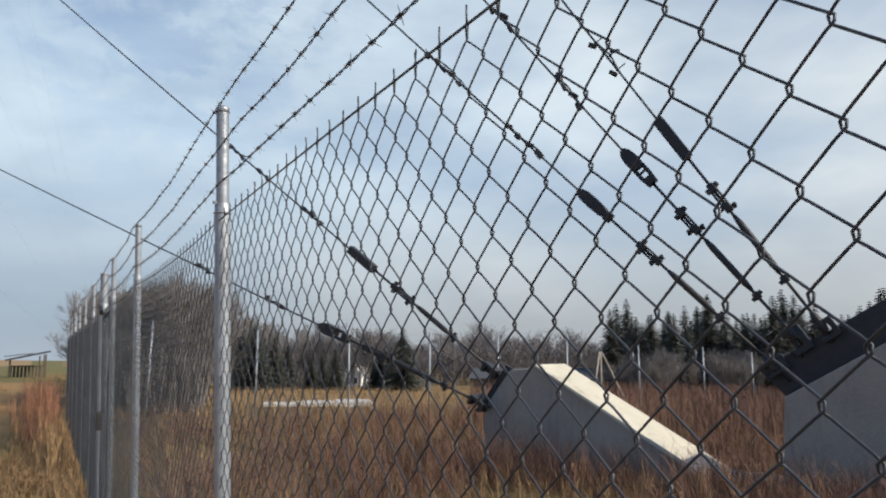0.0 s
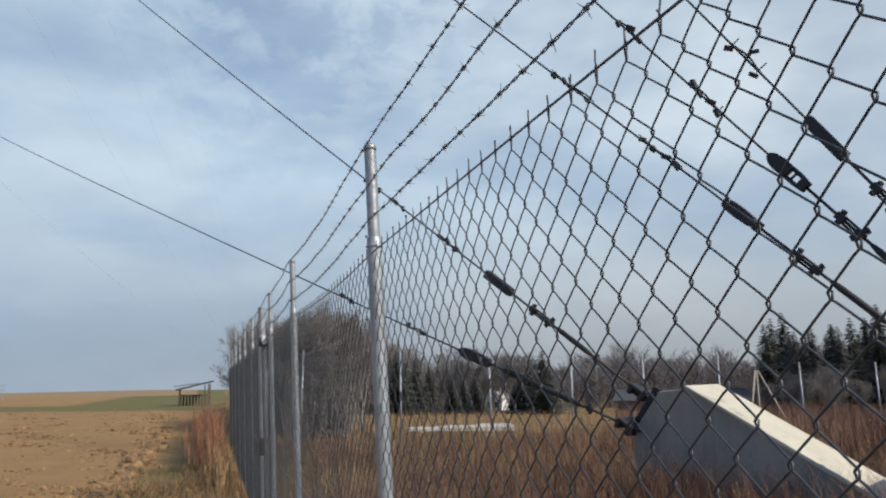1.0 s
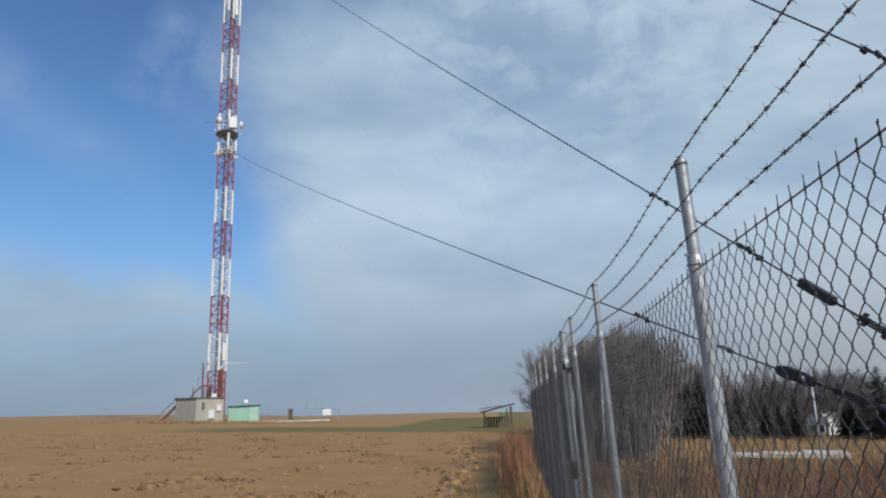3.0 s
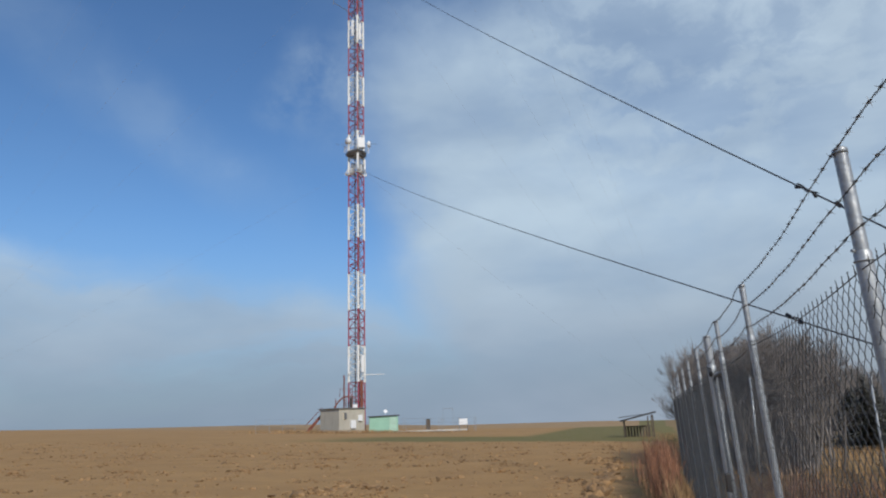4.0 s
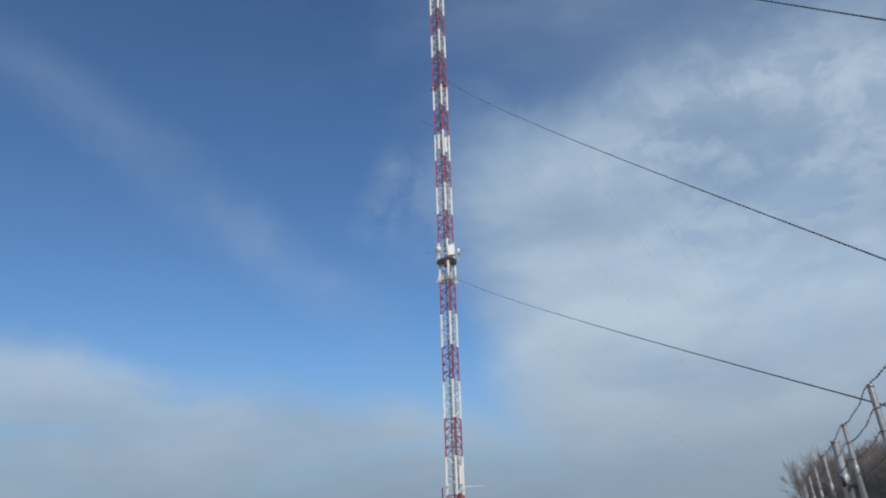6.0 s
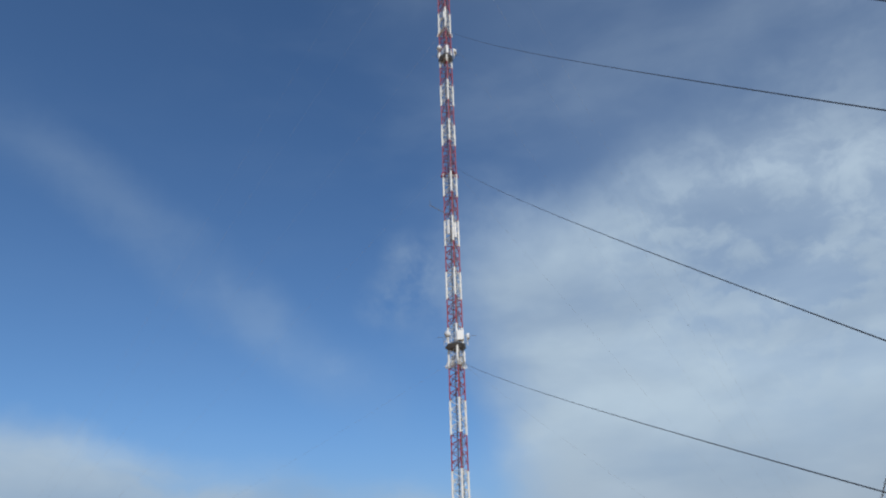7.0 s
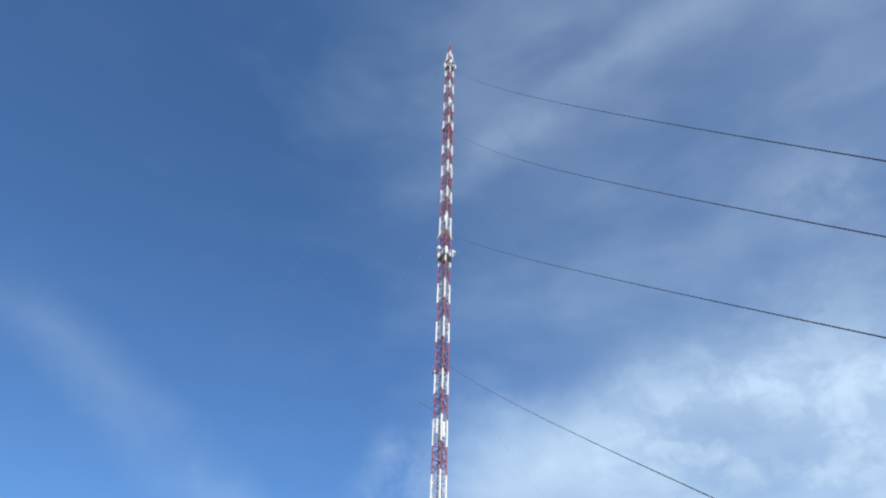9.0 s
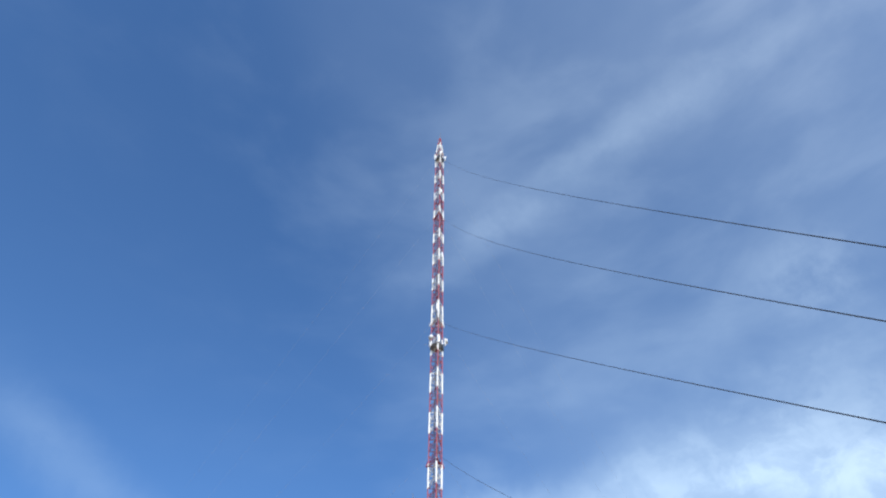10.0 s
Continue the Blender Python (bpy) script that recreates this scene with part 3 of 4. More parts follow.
def guy(start, height, sag, marks, wraps, label, style="block", thick=17.5, fat=1.0):
    """A guy rope from its anchor to the mast: rope, socket, shackle, turnbuckle, clipped rope tails."""
    a = Vector(start)
    toward = (a - MAST)
    toward.z = 0
    b = MAST + toward.normalized() * 1.2 + Vector((0, 0, height - 0.15))

    def at(f):
        p = a.lerp(b, f)
        p.z -= 4 * sag * f * (1 - f)
        return p

    length = (b - a).length
    t = thing("guy_rope", label, "guy rope", "guy ropes of the mast")
    roll = random.Random(round(height * 10 + a.x))

    def along(d):
        return at(d / length)

    def piece(d0, d1, radii, sides=10):
        n = len(radii)
        return Shape().tube([along(d0 + (d1 - d0) * i / (n - 1)) for i in range(n)], [q * fat for q in radii], sides)

    s0, s1, c0, c1, k0, k1 = marks
    rope = Shape().tube([at(f ** 2) for f in np.linspace(((s1 - 0.1) / length) ** 0.5, 1, 90)], thick / 1000, 6)
    part("rope", rope, ROPE if thick > 10 else GALV, t, smooth=True)
    d = (along(3) - along(2)).normalized()
    flat_side = d.cross(Vector((0, 0, 1))).normalized()
    up = flat_side.cross(d).normalized()
    rot = Matrix((d, flat_side, up)).transposed().to_4x4()
    ln = s1 - s0
    wide = (0.088 if style == "eye" else 0.078) * fat
    sock = Shape()
    if style == "block":
        sock.box(Matrix.Translation(along((s0 + s1) / 2)) @ rot, ln, wide * 1.7, wide * 2.0, 0.014)
        sock.tube([along(s0 - 0.05), along(s0 + 0.03)], wide * 0.55, 8)
    elif style == "taper":
        outline = [(0.10, -0.5), (0.12, 0.55), (0.22, 0.95), (0.55, 1.12), (0.85, 1.05), (0.95, 0.85), (1.0, 0.45), (1.0, -0.45), (0.95, -0.85), (0.85, -1.05), (0.55, -1.12), (0.22, -0.95)]
        sock.prism([(px * ln, pz * wide) for px, pz in outline], wide * 1.5, Matrix.Translation(along(s0)) @ rot @ Matrix.Translation((0, -wide * 0.75, 0)))
        sock.box(Matrix.Translation(along(s0 + 0.03)) @ rot, 0.10, wide * 1.5, wide * 1.9, 0.012)
    else:
        head = [(0.42, -1.05), (0.42, 1.05), (0.70, 1.15), (0.86, 0.95), (0.96, 0.5), (1.0, 0.0), (0.96, -0.5), (0.86, -0.95), (0.70, -1.15)]
        sock.prism([(px * ln, pz * wide) for px, pz in head], wide * 1.3, Matrix.Translation(along(s0)) @ rot @ Matrix.Translation((0, -wide * 0.65, 0)))
        for o in (-1, 1):
            sock.tube([along(s0) + up * o * wide * 0.62, along(s0 + ln * 0.22) + up * o * wide * 0.80, along(s0 + ln * 0.46) + up * o * wide * 0.80], wide * 0.36, 8)
        sock.box(Matrix.Translation(along(s0 + 0.03)) @ rot, 0.13, wide * 1.4, wide * 1.8, 0.014)
        sock.tube([along(s0 + ln * 0.32) - up * wide * 0.6, along(s0 + ln * 0.32) + up * wide * 0.6], wide * 0.22, 6)
    part("socket", sock, DARK, t, "dark cast steel rope socket")
    part("rod", piece(-0.3, s0 + 0.03, [0.021, 0.021, 0.021]), DARK, t, smooth=True)
    # shackle: two cross bolts with nuts, thin side straps between them
    cl = Shape()
    for c, tilt in ((c0, -0.25), (c1, 0.35)):
        bar = (up + flat_side * 0.35 + d * tilt).normalized()
        half = 0.112 * roll.uniform(0.85, 1.1)
        mid = along(c)
        cl.tube([mid - bar * half, mid + bar * half], 0.027 * fat, 8)
        for o in (-1, 1):
            cl.tube([mid + bar * o * half * 0.62, mid + bar * o * half * 0.98], 0.043 * fat, 6)
        cl.box(Matrix.Translation(mid) @ rot, 0.14, 0.09, 0.10, 0.012)
    for o in (-0.042, 0.042):
        cl.tube([along(c0) + up * o, along(c1) + up * o], 0.017 * fat, 6)
    part("clamp", cl, DARK, t, "dark bolted shackle")
    tb = piece(k0, k1, [0.026, 0.045, 0.046, 0.046, 0.046, 0.046, 0.045, 0.028], 12)
    part("turnbuckle", tb, DARK, t, "dark turnbuckle body", smooth=True)
    part("fork", piece(-0.14, 0.16, [0.04, 0.055, 0.055, 0.05, 0.03], 8), DARK, t)
    cross = (up + d * 0.25).normalized()
    nut = Shape().tube([along(k0 - 0.10) - cross * 0.085, along(k0 - 0.10) + cross * 0.085], 0.03 * fat, 8)
    nut.box(Matrix.Translation(along(k0 - 0.10)) @ rot, 0.10, 0.08, 0.09, 0.012)
    part("lock_nut", nut, DARK, t)
    for w0, w1, loose in wraps:
        w = Shape()
        tail = []
        for i in range(9):
            g = i / 8
            tail.append(along(w0 + (w1 - w0) * g) + up * (0.026 + 0.020 * math.sin(g * 7 + height)) + flat_side * 0.012 * math.cos(g * 9))
        w.tube(tail, [0.006] + [0.015 * fat] * 7 + [0.006], 6)
        n = max(2, round((w1 - w0) / 0.24))
        for i in range(n):
            c = along(w0 + (w1 - w0) * (0.12 + 0.76 * i / max(1, n - 1)) + roll.uniform(-0.03, 0.03))
            lift = roll.uniform(0.0, 0.045) * (1 + 2.8 * loose)
            spin = pose(0, 0, 0, roll.uniform(-50, 50), roll.uniform(-25, 25) * (1 + loose), 0)
            w.box(Matrix.Translation(c + up * lift * (1 if i % 2 else -0.7)) @ rot @ spin, roll.uniform(0.11, 0.17), 0.05 * fat, roll.uniform(0.055, 0.085) * fat, 0.01)
            w.tube([c - up * 0.03, c + up * (lift + 0.035)], 0.010 * fat, 5)
        part("wrap", w, DARK, t, "dark rope clips on the rope's tail")
    return t


guy((6.09, 9.61, 0.90), 36.7, 0.59, (2.84, 3.54, 1.94, 2.36, 0.72, 1.80), [(4.5, 5.1, 0), (6.9, 7.35, 0)], "dark steel guy rope to the lowest mast level", "eye")
guy((6.37, 9.64, 1.40), 70.7, 0.96, (2.98, 3.68, 1.96, 2.38, 0.94, 1.78), [(4.58, 5.3, 0), (6.5, 6.9, 0), (7.4, 8.08, 0)], "dark steel guy rope to the second mast level", "block")
guy((8.25, 5.93, 1.50), 100.9, 1.06, (3.02, 3.66, 2.06, 2.36, 0.98, 1.82), [(4.56, 5.54, 0), (6.67, 7.86, 0)], "dark steel guy rope to the third mast level", "taper")
guy((8.31, 5.71, 1.93), 135.7, 3.07, (2.86, 3.54, 1.86, 2.20, 0.70, 1.66), [(4.58, 5.46, 0.3), (6.62, 7.4, 0.2)], "dark steel guy rope to the fourth mast level", "eye")
guy((8.49, 5.41, 2.02), 161.5, 2.96, (2.94, 3.66, 1.96, 2.32, 0.80, 1.80), [(4.68, 5.5, 1.0)], "dark steel guy rope to the top mast level", "block")
# the anchors and guys of the mast's other two directions, far across the field
LEVELS = ((0, 36.7, 0.9, 0.45), (0, 70.7, 1.40, 0.6), (1, 100.9, 1.5, 0.7), (1, 135.7, 1.93, 0.6), (1, 161.5, 2.02, 0.8))
for az in (272.0, 32.0):
    out = aim(az, 0)
    for k, (shape, far) in enumerate(((INNER, 91.0), (OUTER, 95.2))):
        p = MAST + out * far
        m = Matrix.Identity(4)
        m.col[0][:3], m.col[1][:3], m.col[2][:3], m.col[3][:3] = out, Vector((0, 0, 1)).cross(out), (0, 0, 1), (p.x, p.y, land(p.x, p.y) + 0.2)
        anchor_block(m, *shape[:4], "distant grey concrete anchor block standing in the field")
    for ring_no, h, z, k0 in LEVELS:
        p = MAST + out * (91.2, 95.4)[ring_no] + Vector((0, 0, 0))
        p.z = land(p.x, p.y) + z
        guy(p, h, 1.2, (2.8, 3.5, 1.9, 2.3, k0, 1.7), [(4.5, 5.2, 0), (6.6, 7.5, 0)], "distant thin guy rope running down to its anchor", "block", 6, 1.7)

# ---- the mast ----
BANDS = (0.45, 6.7, 11.5, 16.4, 21.5, 26.3, 31.1, 35.8, 42.1, 46.7, 51.3, 55.9, 60.5, 65.1, 69.6, 75.4, 79.8, 84.1, 88.7, 93.0, 96.8, 101.4,
         106.6, 111.1, 114.4, 119.3, 123.0, 127.1, 130.4, 136.2, 139.5, 143.9, 147.0, 151.3, 154.9, 158.7, 164.5, 166.0, 169.8, 173.0)
mast = thing("radio_mast", "tall red and white guyed lattice radio mast", "radio mast", at=(MAST.x + 0.16, MAST.y + 0.06, 0.0))
TURN = 23.0 + 180.0 + 5.0


def leg_at(k, z):
    r = 1.24 if z < 150 else 1.24 - (z - 150) * 0.012 if z < 166 else max(0.25, 1.05 - (z - 166) * 0.12)
    a = radians(TURN + 120 * k + 90)
    return Vector((r * math.cos(a), r * math.sin(a), z))


for j, (z0, z1) in enumerate(zip(BANDS, BANDS[1:])):
    white = j % 2 == 1
    mat = WHITE if white else RED
    sect = Shape()
    rl = 0.155 if white else 0.10
    for k in range(3):
        sect.tube([leg_at(k, z0), leg_at(k, z1)], rl, 8)
        n = max(2, round((z1 - z0) / 1.25))
        for i in range(n):
            za, zb = z0 + (z1 - z0) * i / n, z0 + (z1 - z0) * (i + 1) / n
            a, b = (k, (k + 1) % 3) if i % 2 == 0 else ((k + 1) % 3, k)
            sect.tube([leg_at(a, za), leg_at(b, zb)], 0.052, 5)
            sect.tube([leg_at(k, zb), leg_at((k + 1) % 3, zb)], 0.038, 5)
    part("lattice_section", sect, mat, mast, "white painted lattice" if white else "red painted lattice")
rng = random.Random(4)
for k, (ox, oy) in enumerate(((0.25, 0.1), (0.05, 0.3), (-0.2, -0.1), (0.3, -0.25))):
    part("feeder_cable", Shape().tube([(ox, oy, 1.2), (ox, oy, 160 - k * 20)], 0.08 - 0.01 * k, 6), GREYM, mast)
ladder = Shape().tube([(-0.2, -0.3, 1.0), (-0.2, -0.3, 160)], 0.03, 4).tube([(0.3, 0.3, 1.0), (0.3, 0.3, 160)], 0.03, 4)
for z in np.arange(2, 160, 0.6):
    ladder.tube([(-0.2, -0.3, z), (0.3, 0.3, z)], 0.02, 4)
part("ladder", ladder, GREYM, mast, "grey climbing ladder inside the lattice")
part("cable_trunk", Shape().box(pose(0.75, -0.35, 3.7, 0, 0, 23), 0.38, 0.34, 6.4, 0.03), RUST, mast, "rust red cable trunk at the foot")
part("black_duct", Shape().box(pose(-0.55, -0.75, 2.6, 0, 0, 23), 0.4, 0.35, 4.2, 0.03), DARK, mast, "black vertical cable duct")


def ring(z, r, depth, thick, mat, name, label):
    s = Shape()
    n = 6
    pts = [(math.cos(radians(TURN + 90 + 60 * i)) * (r if i % 2 == 0 else r * 0.82), math.sin(radians(TURN + 90 + 60 * i)) * (r if i % 2 == 0 else r * 0.82)) for i in range(n)]
    base = len(s.v)
    for zz, f in ((z - depth, 0.72), (z, 1.0), (z + thick, 1.0)):
        s.v += [(px * f, py * f, zz) for px, py in pts]
    for lay in (0, 1):
        for i in range(n):
            i2 = (i + 1) % n
            s.f.append((base + lay * n + i, base + lay * n + i2, base + (lay + 1) * n + i2, base + (lay + 1) * n + i))
    s.f.append(tuple(base + 2 * n + i for i in range(n)))
    s.f.append(tuple(base + i for i in reversed(range(n))))
    return part(name, s, mat, mast, label)


def platform(z, r, light):
    ring(z, r, 0.45, 0.12, GREYM if light else RED, "platform", "grey steel platform round the mast")
    rail = Shape()
    n = 12
    for i in range(n):
        a0, a1 = radians(30 * i), radians(30 * i + 30)
        p0, p1 = Vector((r * math.cos(a0), r * math.sin(a0), z + 0.1)), Vector((r * math.cos(a1), r * math.sin(a1), z + 0.1))
        rail.tube([p0, p0 + Vector((0, 0, 1.1))], 0.03, 5)
        for h in (0.55, 1.1):
            rail.tube([p0 + Vector((0, 0, h)), p1 + Vector((0, 0, h))], 0.03, 5)
    part("railing", rail, WHITE, mast, "white railing")


platform(39.0, 1.75, True)
platform(94.7, 1.55, True)
platform(162.0, 1.35, True)


def collar(z, reach, mat, label):
    """Outrigger arms from the three legs, tied by a ring of tubes."""
    s = Shape()
    tips = []
    for k in range(3):
        leg = leg_at(k, z)
        out = Vector((leg.x, leg.y, 0)).normalized()
        tip = leg + out * reach + Vector((0, 0, -0.25))
        tips.append(tip)
        s.tube([leg + Vector((0, 0, 0.7)), tip], [0.10, 0.07], 6)
        s.tube([leg + Vector((0, 0, -0.4)), tip], [0.10, 0.07], 6)
        s.tube([leg_at(k, z + 0.2), leg_at((k + 1) % 3, z + 0.2)], 0.085, 6)
        s.tube([leg_at(k, z - 0.3), leg_at((k + 1) % 3, z - 0.3)], 0.085, 6)
        s.tube([leg_at(k, z - 0.3), tip, leg_at((k + 1) % 3, z - 0.3)], 0.05, 5)
    part("collar", s, mat, mast, label)


collar(69.4, 0.45, RED, "dark red guy collar")
collar(101.3, 0.45, WHITE, "white guy collar")
collar(36.3, 0.55, WHITE, "white guy collar")
collar(136.4, 0.35, RED, "red guy collar")


def cabinet(x, y, z, sx, sy, sz, name, label, turn=20):
    part(name, Shape().box(pose(x, y, z, 0, 0, turn), sx, sy, sz, 0.04), WHITEP, mast, label)


cabinet(1.1, -1.0, 40.1, 1.0, 0.8, 1.5, "equipment_box", "white equipment box on the platform")
cabinet(0.1, -0.9, 2.9, 0.7, 0.5, 1.8, "equipment_box", "white cabinet at the mast foot")
for z, zz, n in ((37.4, 1.6, 3), (95.6, 1.9, 5), (162.6, 1.8, 5), (105, 1.8, 2), (58.2, 2.6, 3), (113, 1.6, 2), (121, 1.6, 2), (9.0, 2.2, 2), (145.5, 1.4, 2)):
    for i in range(n):
        a = radians(rng.uniform(0, 360) if n < 4 else 360 / n * i + 15)
        r = 1.5 if n > 3 else 1.15
        part("antenna_panel", Shape().box(pose(r * math.cos(a), r * math.sin(a), z + rng.uniform(-0.4, 0.4), 0, 0, math.degrees(a)), 0.22, 0.36, zz, 0.05), WHITEP, mast, "white panel antenna")
for z in (39.5, 95.2):
    a = radians(250)
    for s2 in (0, 1):
        dish = Shape()
        n = 16
        cx, cy = 1.6 * math.cos(a + s2 * 2.2), 1.6 * math.sin(a + s2 * 2.2)
        m = pose(cx, cy, z + 0.9, 90, 0, math.degrees(a + s2 * 2.2) + 90)
        dish.tube([m @ Vector((0, 0, 0.35)), m @ Vector((0, 0, 0.02)), m @ Vector((0, 0, -0.12))], [0.48, 0.46, 0.12], n)
        part("dish", dish, WHITEP, mast, "white drum dish antenna", smooth=True)
# side arms
side_way = aim(-23 - 90, 0)
part("side_arm", Shape().tube([(0, 0, 61.0), tuple(side_way * 3.4 + Vector((0, 0, 63.2)))], [0.05, 0.04], 6).tube([tuple(side_way * 3.4 + Vector((0, 0, 62.8))), tuple(side_way * 3.4 + Vector((0, 0, 63.9)))], 0.045, 6), GREYM, mast, "grey side arm with small aerial")
part("side_arm", Shape().tube([(0, 0, 7.6), tuple(side_way * -3.6 + Vector((0, 0, 7.7)))], [0.06, 0.04], 6), WHITE, mast, "white side arm")
for z, reach in ((40.6, 3.0), (95.5, 2.6)):
    part("side_arm", Shape().tube([tuple(side_way * -reach + Vector((0, 0, z))), tuple(side_way * reach + Vector((0, 0, z - 0.2)))], 0.022, 5), GREYM, mast, "thin grey rod aerial")
part("tip", Shape().tube([(0, 0, 173.0), (0, 0, 176.4)], [0.12, 0.05], 8), GREYM, mast, "dark grey tip")

# ---- at the mast foot ----
HX, HY, HT = -36.7, 86.4, 60.0


def hut():
    z0 = land(HX, HY) + 0.3
    t = thing("equipment_hut", "small beige rendered equipment hut with flat dark roof", "hut", at=(HX, HY, z0 - 0.25), turn=HT)
    w, d, h = 4.0, 4.0, 2.85
    part("wall", Shape().box(Matrix.Translation((0, 0, h / 2 - 0.2)), w, d, h + 0.4, 0.03), HUTW, t)
    part("roof", Shape().box(Matrix.Translation((0, 0, h + 0.06)), w + 0.4, d + 0.4, 0.11, 0.03), SHEET, t, "grey flat roof with a thin edge")
    face = -d / 2
    for x, z, sx, sz, mat, nm in ((-1.15, 2.0, 0.3, 0.75, GREYM, "vent"), (0.05, 0.95, 0.75, 1.0, WHITEP, "air_conditioner"), (1.15, 1.7, 0.6, 0.75, WHITEP, "cabinet"), (-1.2, 1.9, 0.34, 0.8, CREAM, "shutter")):
        part(nm, Shape().box(Matrix.Translation((x, face - (0.13 if nm != "shutter" else 0.03), z)), sx, 0.26 if nm != "shutter" else 0.06, sz, 0.03), mat, t)
    part("door", Shape().box(Matrix.Translation((w / 2 + 0.03, 0.3, 1.05)), 0.06, 0.95, 2.1, 0.015), GREYM, t, "grey steel door")
    return t


hut()
stair = thing("steel_stair", "rust red steel stair leaning against the hut", "stair", at=(-40.3, 86.9, land(-40.3, 86.9)), turn=23)
for o in (-0.35, 0.35):
    part("stringer", Shape().box(pose(-0.55, o, 1.0, 0, -48, 0), 2.9, 0.08, 0.34, 0.01), RUST, stair)
    part("handrail", Shape().tube([(-1.6, o, 0.9), (0.5, o, 3.1)], 0.03, 6), RUST, stair)
for i in range(9):
    part("tread", Shape().box(Matrix.Translation((-1.45 + i * 0.21, 0, 0.12 + i * 0.235)), 0.25, 0.7, 0.04, 0.005), RUST, stair)
part("landing", Shape().box(Matrix.Translation((0.75, 0, 2.2)), 0.9, 0.9, 0.06, 0.01), RUST, stair)

frame_t = thing("cable_gantry", "red steel cable gantry arching from the hut to the mast", "gantry", at=(-36.6, 86.8, land(-37, 86.6) + 3.1), turn=23)
arch = [Vector((-1.3 + 0.3 * i, 0, 1.35 * math.sin(min(1.0, i / 5) * math.pi / 2))) for i in range(9)]
for o in (-0.4, 0.4):
    part("arch", Shape().tube([p + Vector((0, o, 0)) for p in arch], 0.09, 6), RUST, frame_t)
for i in range(9):
    part("rung", Shape().tube([arch[i] + Vector((0, -0.4, 0)), arch[i] + Vector((0, 0.4, 0))], 0.05, 5), RUST, frame_t)
for x in (-1.1, 0.2, 1.0):
    part("leg", Shape().tube([(x, -0.4, -0.05), (x, -0.4, 1.1)], 0.06, 6), RUST, frame_t)
part("mast_pole", Shape().tube([(-0.05, 0.5, -0.1), (-0.05, 0.5, 4.1)], 0.09, 8), RUST, frame_t, "thin dark red pole")
part("handrail", Shape().tube([(-0.6, -0.4, 1.35), (-0.6, -0.4, 2.3), (1.0, -0.4, 2.3), (1.0, -0.4, 1.35)], 0.035, 5), RUST, frame_t)

gh = thing("green_cabin", "low mint green cabin with dark overhanging flat roof", "cabin", at=(-32.6, 90.4, land(-32.6, 90.4)), turn=20)
part("wall", Shape().box(Matrix.Translation((0, 0, 0.95)), 3.7, 2.4, 2.0, 0.02), GREEN, gh)
part("roof", Shape().box(pose(0, 0, 2.0, 0, -1.5, 0), 4.1, 2.8, 0.12, 0.02), HUTR, gh)
part("door", Shape().box(Matrix.Translation((1.2, -1.22, 0.95)), 0.9, 0.05, 1.85, 0.01), material("pale_green_door", (0.42, 0.62, 0.5), 0.7), gh)
sd = Shape()
sd.tube([(0.2, 0, 2.05), (0.2, 0, 2.5)], 0.03, 6).tube([(0.2, -0.1, 2.5), (0.24, -0.26, 2.6)], [0.05, 0.26], 12)
part("dish", sd, WHITEP, gh, "small white satellite dish")

box = thing("dark_cabinet", "dark brown narrow equipment cabinet standing in grass", "cabinet", at=(-26.9, 91.6, land(-26.9, 91.6)), turn=15)
part("body", Shape().box(Matrix.Translation((0, 0, 0.75)), 0.55, 0.5, 1.5, 0.03), WOOD, box)
part("cap", Shape().box(Matrix.Translation((0, 0, 1.54)), 0.66, 0.6, 0.08, 0.01), HUTR, box)
brd = thing("notice_board", "white notice board on two thin posts", "sign", at=(-22.3, 92.0, land(-22.3, 92.0)), turn=14)
for o in (-0.5, 0.5):
    part("post", Shape().tube([(o, 0, -0.1), (o, 0, 1.75)], 0.04, 6), GREYM, brd)
part("board", Shape().box(Matrix.Translation((0, -0.05, 1.2)), 1.1, 0.04, 0.75, 0.01), WHITEP, brd)
part("rail", Shape().box(Matrix.Translation((0, 0, 0.2)), 1.1, 0.05, 0.08, 0.01), WHITEP, brd)

hoop = thing("pipe_frame", "thin grey pipe frame standing beside the mast compound", "pipe frame", at=(-24.3, 92.0, land(-24.3, 92.0)), turn=14)
for o in (-0.62, 0.62):
    part("post", Shape().tube([(o, 0, -0.1), (o, 0, 2.9)], 0.018, 6), GALV, hoop)
part("crossbar", Shape().tube([(-0.66, 0, 2.88), (0.66, 0, 2.88)], 0.018, 6), GALV, hoop)

path = thing("gravel_path", "pale narrow gravel strip beside the cabin", "path", at=(-26.3, 91.0, land(-26.3, 91.0)), turn=11)
part("strip", Shape().box(Matrix.Translation((0, 0, 0.12)), 9.0, 0.6, 0.2, 0.03), SLAB, path)

pen = thing("perimeter_fence", "faint thin grey fence round the mast foot", "fence")
loop = [(-47, 83), (-44, 95), (-22, 97), (-20.5, 91.5), (-30, 84.5), (-47, 83)]
for (xa, ya), (xb, yb) in zip(loop, loop[1:]):
    if (xa, ya) == (-30, 84.5):
        continue
    n = max(2, round(math.hypot(xb - xa, yb - ya) / 2.4))
    for i in range(n):
        x, y = xa + (xb - xa) * i / n, ya + (yb - ya) * i / n
        part("post", Shape().tube([(x, y, land(x, y) - 0.1), (x, y, land(x, y) + 1.75)], 0.022, 6), GALV, pen)
    for h in (0.5, 1.1, 1.65):
        part("strand", Shape().tube([(xa, ya, land(xa, ya) + h), (xb, yb, land(xb, yb) + h)], 0.008, 4), GREYM, pen)

